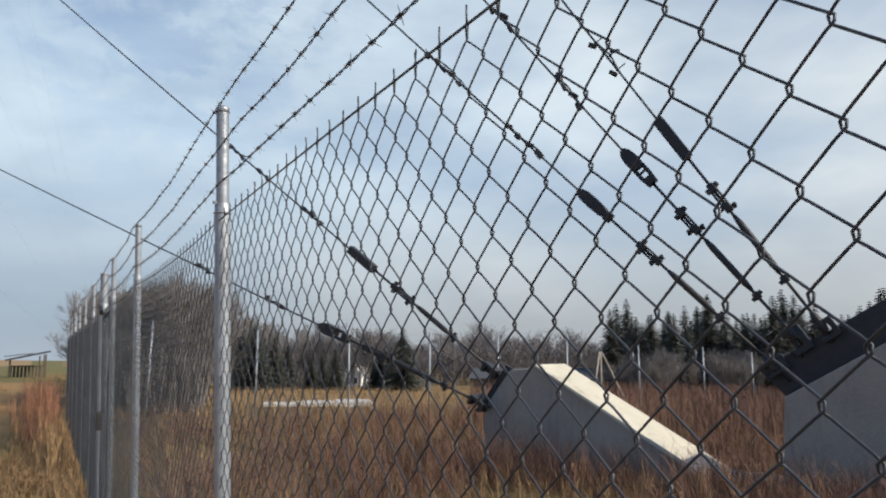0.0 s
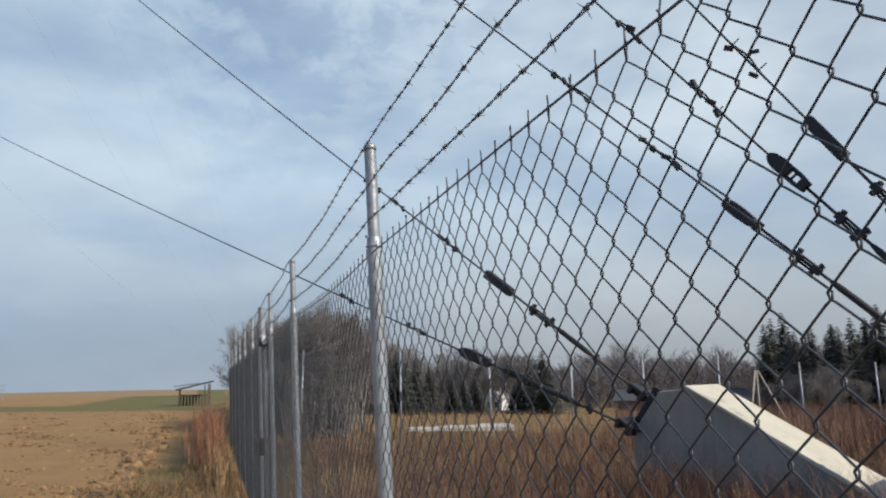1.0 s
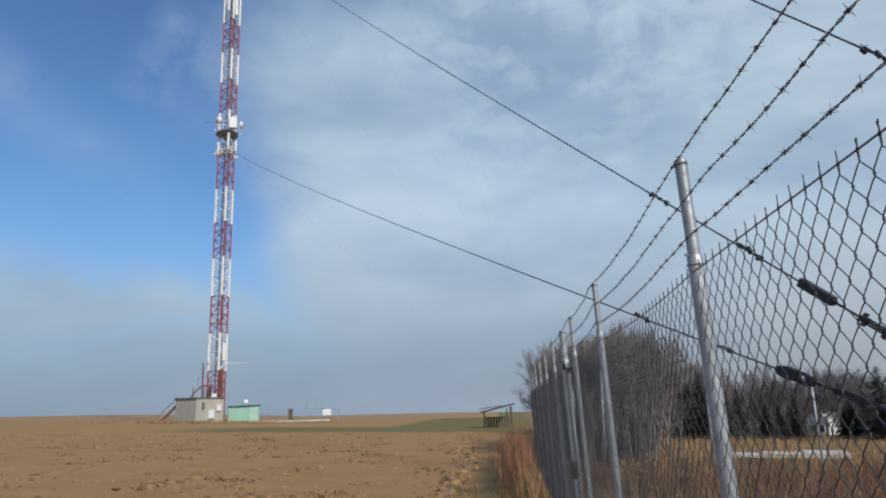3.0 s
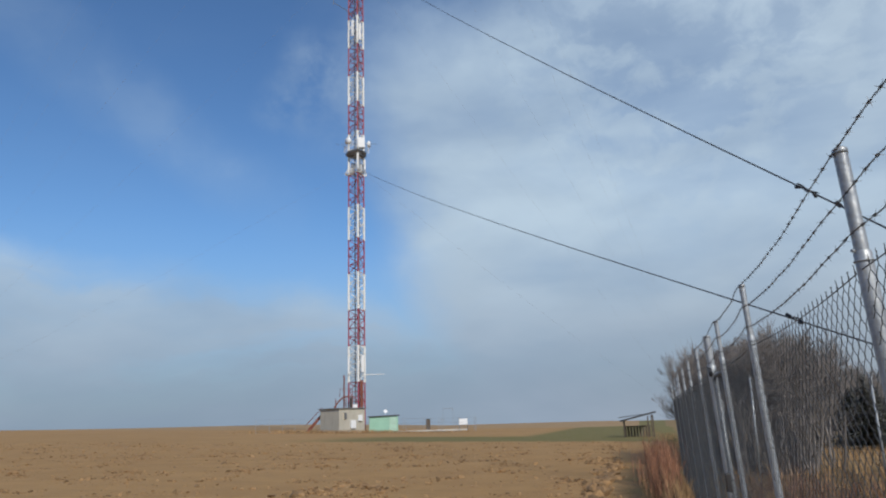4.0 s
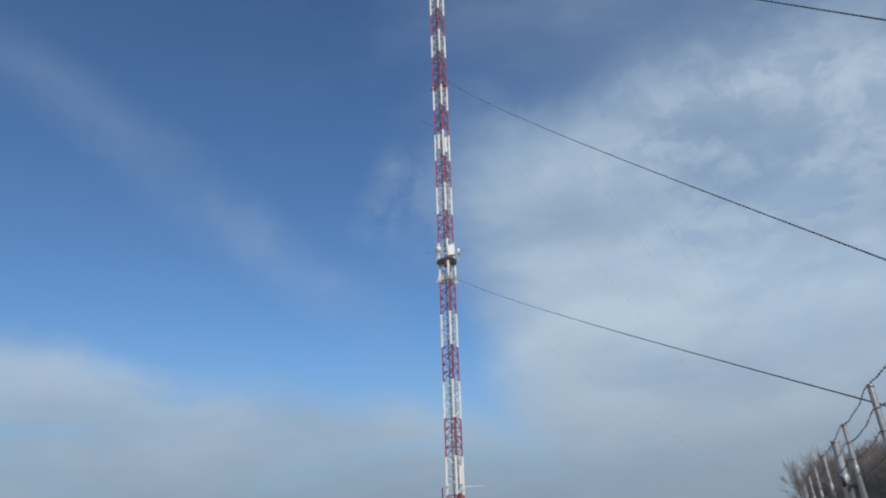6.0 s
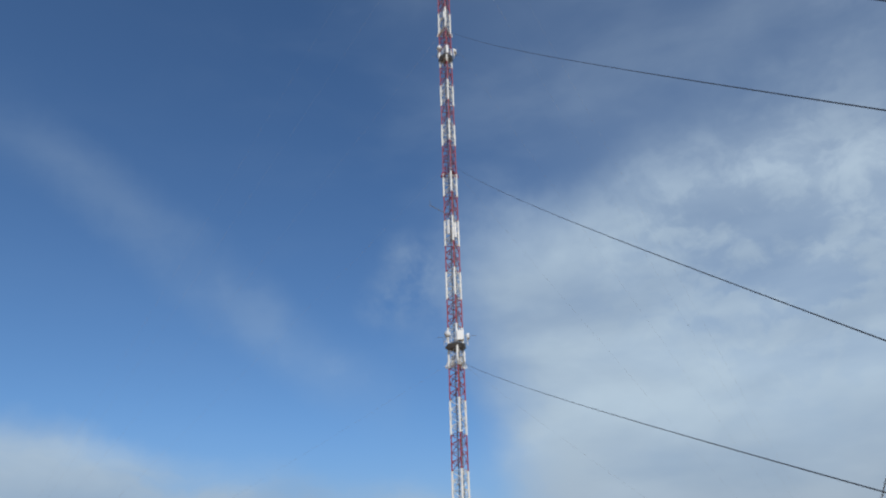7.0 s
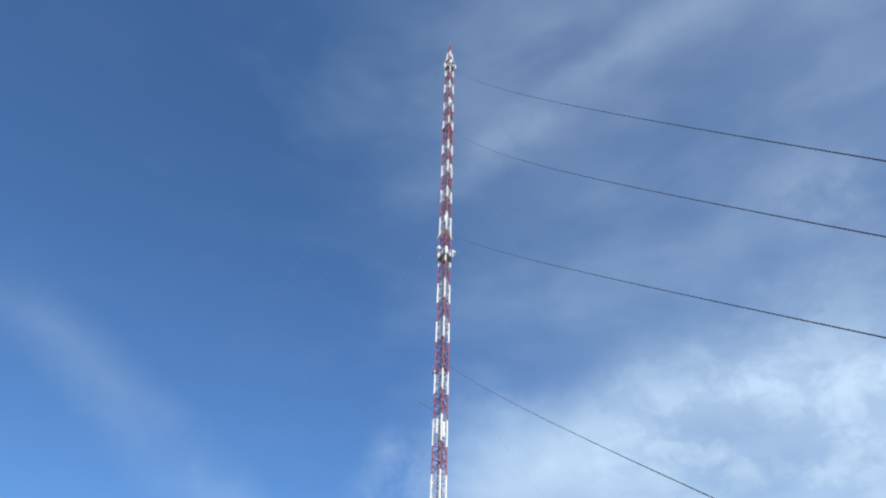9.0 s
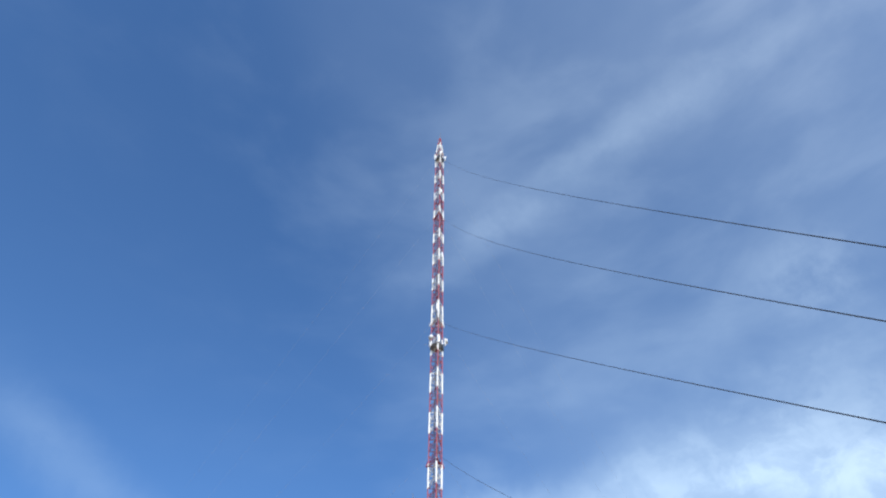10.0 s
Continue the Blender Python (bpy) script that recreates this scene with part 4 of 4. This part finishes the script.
# ---- lean-to shelter in the field ----
sh = thing("field_shelter", "small weathered wooden lean-to shelter with sloping roof", "shelter", at=(-0.4, 62.0, -0.36), turn=3)
part("roof", Shape().box(pose(0, 0, 1.68, 0, -13, 0), 2.9, 2.6, 0.10, 0.02), HUTR, sh)
part("roof_board", Shape().box(pose(-0.55, 0.9, 1.74, 0, -7, 0), 1.9, 1.2, 0.05, 0.01), HUTR, sh)
part("rail", Shape().box(Matrix.Translation((0.0, 0.9, 0.9)), 2.3, 0.05, 0.09, 0.01), WOOD, sh)
for x, y, h in ((-1.1, -0.9, 1.4), (1.15, -0.9, 1.85), (-1.1, 0.9, 1.4), (1.15, 0.9, 1.85), (0.75, -0.9, 1.75)):
    part("post", Shape().box(Matrix.Translation((x, y, h / 2 - 0.05)), 0.09, 0.09, h, 0.01), WOOD, sh)
for i in range(9):
    part("plank", Shape().box(Matrix.Translation((-1.0 + i * 0.24, 0.95, 0.5)), 0.16, 0.03, 0.9, 0.004), WOOD, sh)

# ---- far buildings and the pale slab ----
slab = thing("concrete_slab", "pale concrete slab lying in dry grass", "slab", at=(9.9, 27.3, land(9.9, 27.3) - 0.04), turn=-17)
for i in range(3):
    part("panel", Shape().box(pose(-1.45 + i * 1.42, 0.07 * i, 0.06 + 0.02 * i, 1.5 * i, 0.5 * i, 1.2 * i), (1.3, 1.5, 1.4)[i], 1.1, 0.22, 0.03), SLAB, slab)

hs = thing("white_house", "small white plastered house with gabled roof behind spruces", "house", at=(36.55, 88.6, land(36.55, 88.6) - 0.6), turn=-48)
part("wall", Shape().prism([(-1.2, -0.3), (1.2, -0.3), (1.2, 2.1), (0, 3.35), (-1.2, 2.1)], 4, Matrix.Identity(4)), HOUSE, hs)
for sgn in (-1, 1):
    part("roof", Shape().box(pose(sgn * 0.68, 2.0, 2.72, 0, sgn * 46.2, 0), 2.02, 4.4, 0.12, 0.01), SLAB, hs)
for x in (-0.55, 0.55):
    wn = part("window", Shape().box(Matrix.Translation((x, -0.02, 1.3)), 0.7, 0.06, 0.9, 0.01), WHITEP, hs)
    part("pane", Shape().box(Matrix.Translation((x, -0.055, 1.3)), 0.56, 0.02, 0.76), HUTR, wn)

barn = thing("long_barn", "long low barn with a dark grey roof", "barn", at=(57.5, 70.5, land(57, 70) - 0.7), turn=-38)
part("wall", Shape().box(Matrix.Translation((0, 0, 1.0)), 22, 8, 2.6, 0.03), TILE, barn)
for sgn in (-1, 1):
    part("roof", Shape().box(pose(0, sgn * 2.2, 2.75, sgn * -14, 0, 0), 23, 4.9, 0.14, 0.02), TILE, barn)


# ---- trees ----
def bare_tree(rng, height, spread, thin, depth):
    """Trunk, then limbs and twigs that fork upward."""
    trunk, crown = Shape(), Shape()

    def grow(p, d, length, r, level):
        pts, rs = [p], [r]
        n = 4 if level < 2 else 3
        for i in range(n):
            d = (d + Vector((rng.gauss(0, 0.14), rng.gauss(0, 0.14), rng.gauss(0.04, 0.08)))).normalized()
            p = p + d * length / n
            pts.append(p)
            rs.append(r * (1 - 0.55 * (i + 1) / n))
        (trunk if level == 0 else crown).tube(pts, rs, 7 if level == 0 else 4 if level == 1 else 3, cap=level == 0)
        if level == depth:
            return
        for i in range(rng.randint(3, 5) if level < depth - 1 else rng.randint(7, 9)):
            f = rng.uniform(0.3, 1.0)
            k = min(n - 1, int(f * n))
            q = pts[k].lerp(pts[k + 1], f * n - k if k < n else 1)
            a = rng.uniform(0, 2 * math.pi)
            side_d = (d.orthogonal().normalized() * math.cos(a) + d.cross(d.orthogonal().normalized()) * math.sin(a))
            nd = (d + side_d * rng.uniform(0.5, 1.0) * spread + Vector((0, 0, 0.25))).normalized()
            grow(q, nd, length * rng.uniform(0.45, 0.72), max(thin, r * rng.uniform(0.35, 0.5)), level + 1)

    for _ in range(rng.choice((5, 6, 7))):
        grow(Vector((rng.uniform(-0.7, 0.7), rng.uniform(-0.7, 0.7), -0.1)), Vector((rng.gauss(0, 0.2), rng.gauss(0, 0.2), 1)).normalized(), height * 0.52, height * 0.010, 0)
    return trunk, crown


rng = random.Random(11)
variants = []
for k in range(4):
    t, c = bare_tree(rng, 5.2, 0.75, 0.007, 4)
    variants.append((t.mesh("trunk", BARK), c.mesh("crown", BARK)))


def plant(kind, x, y, s, turn, label, category, group, meshes, sz=1.0):
    ob = thing(kind, label, category, group, at=(x, y, land(x, y) - 0.05), turn=turn)
    ob.matrix_world = ob.matrix_world @ Matrix.Diagonal((s, s, s * sz, 1))
    for nm, me in zip(("trunk", "crown"), meshes):
        part(nm, me, None, ob)
    return ob


NEAR_TREES = [(3.9, 25.5, 0.84), (4.5, 24.0, 0.86), (5.2, 26.0, 0.9), (4.4, 28.0, 0.96), (5.7, 28.5, 0.9), (4.8, 31.5, 1.04), (6.1, 31.5, 0.92), (6.7, 34.0, 0.9), (4.2, 26.8, 0.92), (3.6, 27.4, 0.8), (2.5, 25.5, 0.80), (2.7, 28.2, 0.84), (3.1, 24.2, 0.78), (2.6, 31.0, 0.92), (3.2, 34.5, 0.96), (2.0, 27.5, 0.70)]
for k in range(12):
    y = 34 + k * 2.2
    NEAR_TREES.append((rng.uniform(0.11, 0.19) * y, y, rng.uniform(0.9, 1.1) * (0.78 + y / 120)))
for k in range(34):
    p = aim(rng.uniform(40, 63), 0) * rng.uniform(70, 84)
    NEAR_TREES.append((p.x, p.y, rng.uniform(0.65, 0.95)))
for k in range(22):
    y = rng.uniform(64, 84)
    NEAR_TREES.append((rng.uniform(0.16, 0.46) * y, y, rng.uniform(0.95, 1.45)))
for k, (x, y, s) in enumerate(NEAR_TREES):
    plant("bare_tree", x, y, s, rng.uniform(0, 360), "leafless grey-brown tree with dense fine twigs", "tree", "bare trees behind the fence", variants[k % 4])


def spruce(rng, height):
    trunk, crown = Shape(), Shape()
    trunk.tube([(0, 0, -0.1), (0, 0, height * 0.97)], [height * 0.016, 0.01], 6)
    z = height * 0.06
    while z < height * 0.985:
        f = z / height
        reach = height * 0.34 * (1 - f) ** 0.9 + 0.10
        for i in range(rng.randint(9, 12)):
            a = rng.uniform(0, 2 * math.pi)
            out = Vector((math.cos(a), math.sin(a), 0))
            cross = Vector((-out.y, out.x, 0))
            length = reach * rng.uniform(0.65, 1.12)
            tip = out * length + Vector((0, 0, z - length * rng.uniform(0.15, 0.45)))
            root = Vector((0, 0, z + 0.05 * length))
            for s2 in range(7):
                g = (s2 + 0.5) / 7
                c = root.lerp(tip, g) + Vector((0, 0, -0.1 * length * math.sin(g * math.pi)))
                wide = length * 0.20 * (1.15 - g) + 0.06
                for sg in (-1, 1):
                    end = c + cross * sg * wide * rng.uniform(0.7, 1.2) + out * wide * 0.6 - Vector((0, 0, wide * rng.uniform(0.1, 0.5)))
                    crown.tri(c - out * wide * 0.4, end, c + out * wide * 0.35 + Vector((0, 0, 0.05)))
        z += height * 0.025 * rng.uniform(0.8, 1.2)
    return trunk.mesh("trunk", BARK), crown.mesh("crown", NEEDLE)


spruces = [spruce(rng, 10.0) for _ in range(3)]
n = 0
for k in range(84):
    az = 43 + k * 0.32 + rng.uniform(-0.3, 0.3)
    d = rng.uniform(82, 108)
    h = rng.choice((0.75, 0.88, 1.0, 1.1, 1.16)) * (0.94 + 0.10 * math.sin(k * 0.37)) * d / 92
    p = aim(az, 0) * d
    plant("spruce_tree", p.x, p.y, h, rng.uniform(0, 360), "dark green spruce in a dense stand", "tree", "spruce stand", spruces[k % 3])
for az, d, h in ((26.4, 64, 0.55), (25.4, 68, 0.40), (24.6, 66, 0.36), (26.9, 69, 0.42), (24.1, 65, 0.26), (21.1, 63, 0.36), (20.1, 67, 0.31), (19.2, 66, 0.30), (17.4, 65, 0.40), (16.4, 63, 0.44), (14.9, 60, 0.52), (15.6, 64, 0.45), (14.0, 62, 0.46)):
    p = aim(az, 0) * d
    plant("spruce_tree", p.x, p.y, h * 1.65, rng.uniform(0, 360), "dark green spruce at the wood's edge", "tree", "spruces at the wood's edge", spruces[rng.randint(0, 2)], 0.62)


def far_wood():
    """Bare woodland behind, too far to tell trees apart."""
    s = Shape()
    r = random.Random(5)
    for _ in range(420):
        az = r.uniform(11, 62)
        d = r.uniform(110, 175)
        p = aim(az, 0) * d
        z = land(p.x, p.y) - 0.3
        h = r.uniform(7.0, 11.0) * (0.9 + 0.35 * noise.noise((az * 0.35, 0, 2))) * d / 140 * (1.0 if az < 40 else 1.05)
        s.tube([(p.x, p.y, z), (p.x, p.y, z + h * 0.8)], [0.16, 0.04], 4, cap=False)
        for _ in range(46):
            f = r.uniform(0.18, 0.9)
            a = r.uniform(0, 2 * math.pi)
            ln = h * r.uniform(0.10, 0.26)
            b = Vector((p.x, p.y, z + h * f * 0.85))
            m = b + Vector((math.cos(a) * ln * 0.8, math.sin(a) * ln * 0.8, ln * 0.55))
            s.tube([b, m], [0.06, 0.03], 3, cap=False)
            for _ in range(4):
                e = m + Vector((r.gauss(0, 0.4), r.gauss(0, 0.4), r.uniform(0.1, 0.8))) * ln * 0.8
                s.tube([b.lerp(m, r.uniform(0.4, 1)), e], [0.03, 0.018], 3, cap=False)
    ob = part("far_wood", s, FARW)
    tagged(ob, "hazy leafless woodland along the far field edge", "woodland", kind="stuff")


far_wood()


def hedge():
    s = Shape()
    r = random.Random(8)
    for _ in range(2600):
        az = r.uniform(-70, -50.6)
        p = aim(az, 0) * r.uniform(195, 215)
        z = land(p.x, p.y) - 0.1
        h = max(0.4, 1.9 * (0.6 + noise.noise((az * 0.5, 3, 1))))
        s.tube([(p.x, p.y, z), (p.x + r.gauss(0, 0.8), p.y + r.gauss(0, 0.8), z + h * r.uniform(0.5, 1))], [0.10, 0.03], 3, cap=False)
    tagged(part("far_hedge", s, FARW), "low grey leafless hedge on the horizon", "hedge", kind="stuff")


hedge()


# ---- scrub, grass and clods ----
def blades(count, area, tall, lean, width, mat, name, label, seed, forks=0, patch=0.0, keep=None):
    s = Shape()
    r = random.Random(seed)
    made = 0
    while made < count:
        x, y = area(r)
        if keep and not keep(x, y):
            continue
        if patch and noise.noise((x * patch, y * patch, seed)) + r.uniform(-0.25, 0.25) < 0:
            continue
        made += 1
        z = land(x, y) - 0.03
        h = r.uniform(*tall)
        a = r.uniform(0, 2 * math.pi)
        o = Vector((math.cos(a), math.sin(a), 0)) * h * r.uniform(0, lean)
        w = r.uniform(*width)
        c = Vector((math.cos(a + 1.5), math.sin(a + 1.5), 0)) * w
        b, m, t = Vector((x, y, z)), Vector((x, y, z + h * 0.6)) + o * 0.45, Vector((x, y, z + h)) + o
        k = len(s.v)
        s.v += [tuple(b - c), tuple(b + c), tuple(m + c * 0.7), tuple(m - c * 0.7), tuple(t)]
        s.f += [(k, k + 1, k + 2, k + 3), (k + 3, k + 2, k + 4)]
        for _ in range(forks):
            q = b.lerp(m, r.uniform(0.4, 1.0)) if r.random() < 0.5 else m.lerp(t, r.uniform(0, 0.7))
            e = q + Vector((r.gauss(0, 0.3), r.gauss(0, 0.3), r.uniform(0.35, 0.9))) * h * 0.36
            c2 = c * 0.55
            k = len(s.v)
            s.v += [tuple(q - c2), tuple(q + c2), tuple(e)]
            s.f.append((k, k + 1, k + 2))
    tagged(part(name, s, mat), label, name.replace("_", " "), kind="stuff")


def compound(r):
    y = -5.0 + 24.4 * r.random() ** 0.7
    return 0.95 + r.random() ** 0.75 * (4 + max(0.0, y) * 1.4), y


def off_blocks(x, y):
    for cx, cy, ln, wd in ((6.2, 9.6, 3.8, 0.95), (8.2, 5.75, 5.4, 1.2)):
        d = Vector((x - cx, y - cy, 0))
        if -0.5 < d.dot(RADIAL) < ln and -0.1 < d.dot(ACROSS) < wd:
            return False
    return True


def beside_blocks(r):
    """A spot at the foot of an anchor block's near side."""
    cx, cy, length = r.choice(((6.2, 9.6, 4.6), (8.2, 5.75, 5.0)))
    p = Vector((cx, cy, 0)) + RADIAL * (length * r.random() - 0.3) - ACROSS * (0.1 + 1.3 * r.random())
    return p.x, p.y


def scrub(count, seed):
    """Clumps of thin forking stems that spread from one root."""
    s = Shape()
    r = random.Random(seed)
    made = 0
    while made < count:
        x, y = compound(r) if made > 330 else beside_blocks(r)
        red = noise.noise((x * 0.28, y * 0.28, 3)) + r.uniform(-0.3, 0.3) + (0.08 if made > 330 else 0.5)
        if red < 0 or not off_blocks(x, y):
            continue
        made += 1
        root = Vector((x, y, land(x, y) - 0.03))
        tall = r.uniform(0.35, 0.8) + 0.35 * max(0.0, noise.noise((x * 0.5, y * 0.5, 12)))
        for _ in range(r.randint(9, 18)):
            a = r.uniform(0, 2 * math.pi)
            lean = r.uniform(0.1, 1.0)
            h = tall * r.uniform(0.55, 1.1)
            o = Vector((math.cos(a), math.sin(a), 0))
            c = Vector((-o.y, o.x, 0)) * r.uniform(0.0022, 0.0042)
            base = root + o * r.uniform(0, 0.10)
            mid = base + o * h * lean * 0.4 + Vector((0, 0, h * 0.55))
            tip = base + o * h * lean + Vector((r.gauss(0, 0.05), r.gauss(0, 0.05), h))
            k = len(s.v)
            s.v += [tuple(base - c), tuple(base + c), tuple(mid + c * 0.75), tuple(mid - c * 0.75), tuple(tip)]
            s.f += [(k, k + 1, k + 2, k + 3), (k + 3, k + 2, k + 4)]
            for _ in range(4):
                q = base.lerp(mid, r.uniform(0.45, 1.0)) if r.random() < 0.5 else mid.lerp(tip, r.uniform(0, 0.8))
                e = q + (o * r.uniform(-0.1, 0.6) + Vector((r.gauss(0, 0.28), r.gauss(0, 0.28), r.uniform(0.3, 0.9)))) * h * 0.34
                k = len(s.v)
                s.v += [tuple(q - c * 0.6), tuple(q + c * 0.6), tuple(e)]
                s.f.append((k, k + 1, k + 2))
    tagged(part("red_scrub", s, STEM), "dense red-brown leafless scrub inside the fence", "red scrub", kind="stuff")


scrub(3000, 21)
blades(34000, compound, (0.12, 0.42), 1.3, (0.0025, 0.006), STRAW, "dry_grass", "matted dry straw-coloured grass among the scrub", 22, 1, 0.0, off_blocks)
blades(5000, compound, (0.35, 0.75), 0.6, (0.003, 0.006), STRAW, "straw_clumps", "taller straw-coloured grass clumps in the scrub", 29, 2, 0.45, off_blocks)
blades(9000, lambda r: (lambda y: (y * 0.62 + 30 * r.random(), y))(9 + 34 * r.random()), (0.5, 1.3), 0.35, (0.005, 0.011), STEM, "far_scrub", "red-brown scrub spreading toward the spruce stand", 33, 4, 0.12, off_blocks)
blades(2600, lambda r: (-36 + r.gauss(0, 6), 83.5 + r.gauss(0, 1.2)), (0.15, 0.5), 0.6, (0.012, 0.03), STRAW, "rank_grass", "rank dry grass along the mast compound", 30, 1, 0.0)
blades(9000, lambda r: (0.75 - 1.0 * r.random() ** 1.8, 0.4 + 20 * r.random()), (0.08, 0.28), 1.1, (0.002, 0.005), STRAW, "verge_grass", "dry tufted grass along the fence foot", 23, 1, 0.0)
blades(7000, lambda r: (0.6 - 1.9 * r.random() ** 1.3, 1.2 + 16 * r.random()), (0.04, 0.14), 0.8, (0.002, 0.005), VERGE, "short_grass", "short yellow-green grass beside the field", 24, 0, 0.5)
blades(520, lambda r: (lambda y: (0.50 - abs(r.gauss(0, 0.019 * y)), y))(14 + 10 * r.random()), (0.35, 1.25), 0.3, (0.005, 0.009), WEED, "red_weeds", "tall red-brown dock weeds against the fence", 25, 5, 0.9)
blades(210, lambda r: (lambda y: (0.52 - abs(r.gauss(0, 0.014 * y)), y))(11 + 9 * r.random()), (0.25, 0.85), 0.4, (0.006, 0.012), STRAW, "tall_straw", "tall straw stalks against the fence", 26, 3, 0.6)
blades(5200, lambda r: (lambda y: ((0.11 + 0.085 * r.random()) * y, y))(22.5 + 34 * r.random()), (0.8, 2.6), 0.3, (0.008, 0.02), BARK, "undergrowth", "grey-brown leafless undergrowth below the bare trees", 28, 6, 0.0)
blades(26000, lambda r: (1.0 + 58 * r.random(), 20.5 + 50 * r.random() ** 1.3), (0.15, 0.5), 0.7, (0.006, 0.014), STRAW, "meadow_grass", "dry yellow meadow grass behind the compound", 27, 0, 0.0)


blades(15000, lambda r: (0.5 - 2.3 * r.random() ** 1.3, 2.0 + 11 * r.random()), (0.05, 0.18), 1.8, (0.003, 0.007), STRAW, "matted_grass", "flattened dry grass on the field edge", 32, 1, 0.5)


def clods():
    """Crumbled soil: a scatter, heaps, and the turned edge of the field beside the fence."""
    s = Shape()
    r = random.Random(31)
    ico = bmesh.new()
    bmesh.ops.create_icosphere(ico, subdivisions=1, radius=1.0)
    ico.verts.index_update()
    co, fc = [v.co.copy() for v in ico.verts], [tuple(v.index for v in f.verts) for f in ico.faces]
    ico.free()

    def clod(x, y, size):
        k = len(s.v)
        z = land(x, y) + 0.2 * size
        sx, sy, sz = size * r.uniform(0.7, 1.5), size * r.uniform(0.7, 1.5), size * r.uniform(0.45, 0.95)
        lean = r.uniform(-0.6, 0.6)
        for v in co:
            j = 1 + 0.42 * r.uniform(-1, 1)
            s.v.append((x + v.x * sx * j, y + v.y * sy * j, z + (v.z + lean * v.x) * sz * j))
        s.f += [tuple(k + i for i in f) for f in fc]

    made = 0
    while made < 6500:
        y = 5.0 + 45 * r.random() ** 1.7
        x = 0.2 - (1.6 + y * 1.05) * r.random()
        if x > -1.1 - 0.4 * noise.noise((y * 0.6, 0, 0)) or noise.noise((x * 0.35, y * 0.5, 4)) + 0.5 * noise.noise((x * 1.1, y * 1.1, 9)) + r.uniform(-0.35, 0.10) < 0:
            continue
        made += 1
        clod(x, y, min(0.09, 0.011 + 0.013 * r.expovariate(1.0) + 0.0004 * y))
    heaps = [(-7.4, 16.6, 0.5, 60), (-6.6, 17.4, 0.4, 30)]
    for _ in range(42):
        y = 9 + 26 * r.random()
        heaps.append((-1.5 - (0.5 + y * 0.6) * r.random(), y, r.uniform(0.2, 0.6), r.randint(8, 26)))
    for hx, hy, spread, n in heaps:
        for _ in range(n):
            clod(hx + r.gauss(0, spread), hy + r.gauss(0, spread * 0.8), min(0.11, 0.02 + 0.024 * r.expovariate(1.0)))
    for _ in range(1500):
        y = 8 + 20 * r.random()
        x = -1.25 + 0.45 * noise.noise((y * 0.45, 2, 5)) + r.gauss(0, 0.16)
        clod(x, y, min(0.13, 0.02 + 0.030 * r.expovariate(1.0)))
    tagged(part("soil_clods", s, SOILC), "loose brown soil clods on the tilled field", "soil", kind="stuff")


clods()
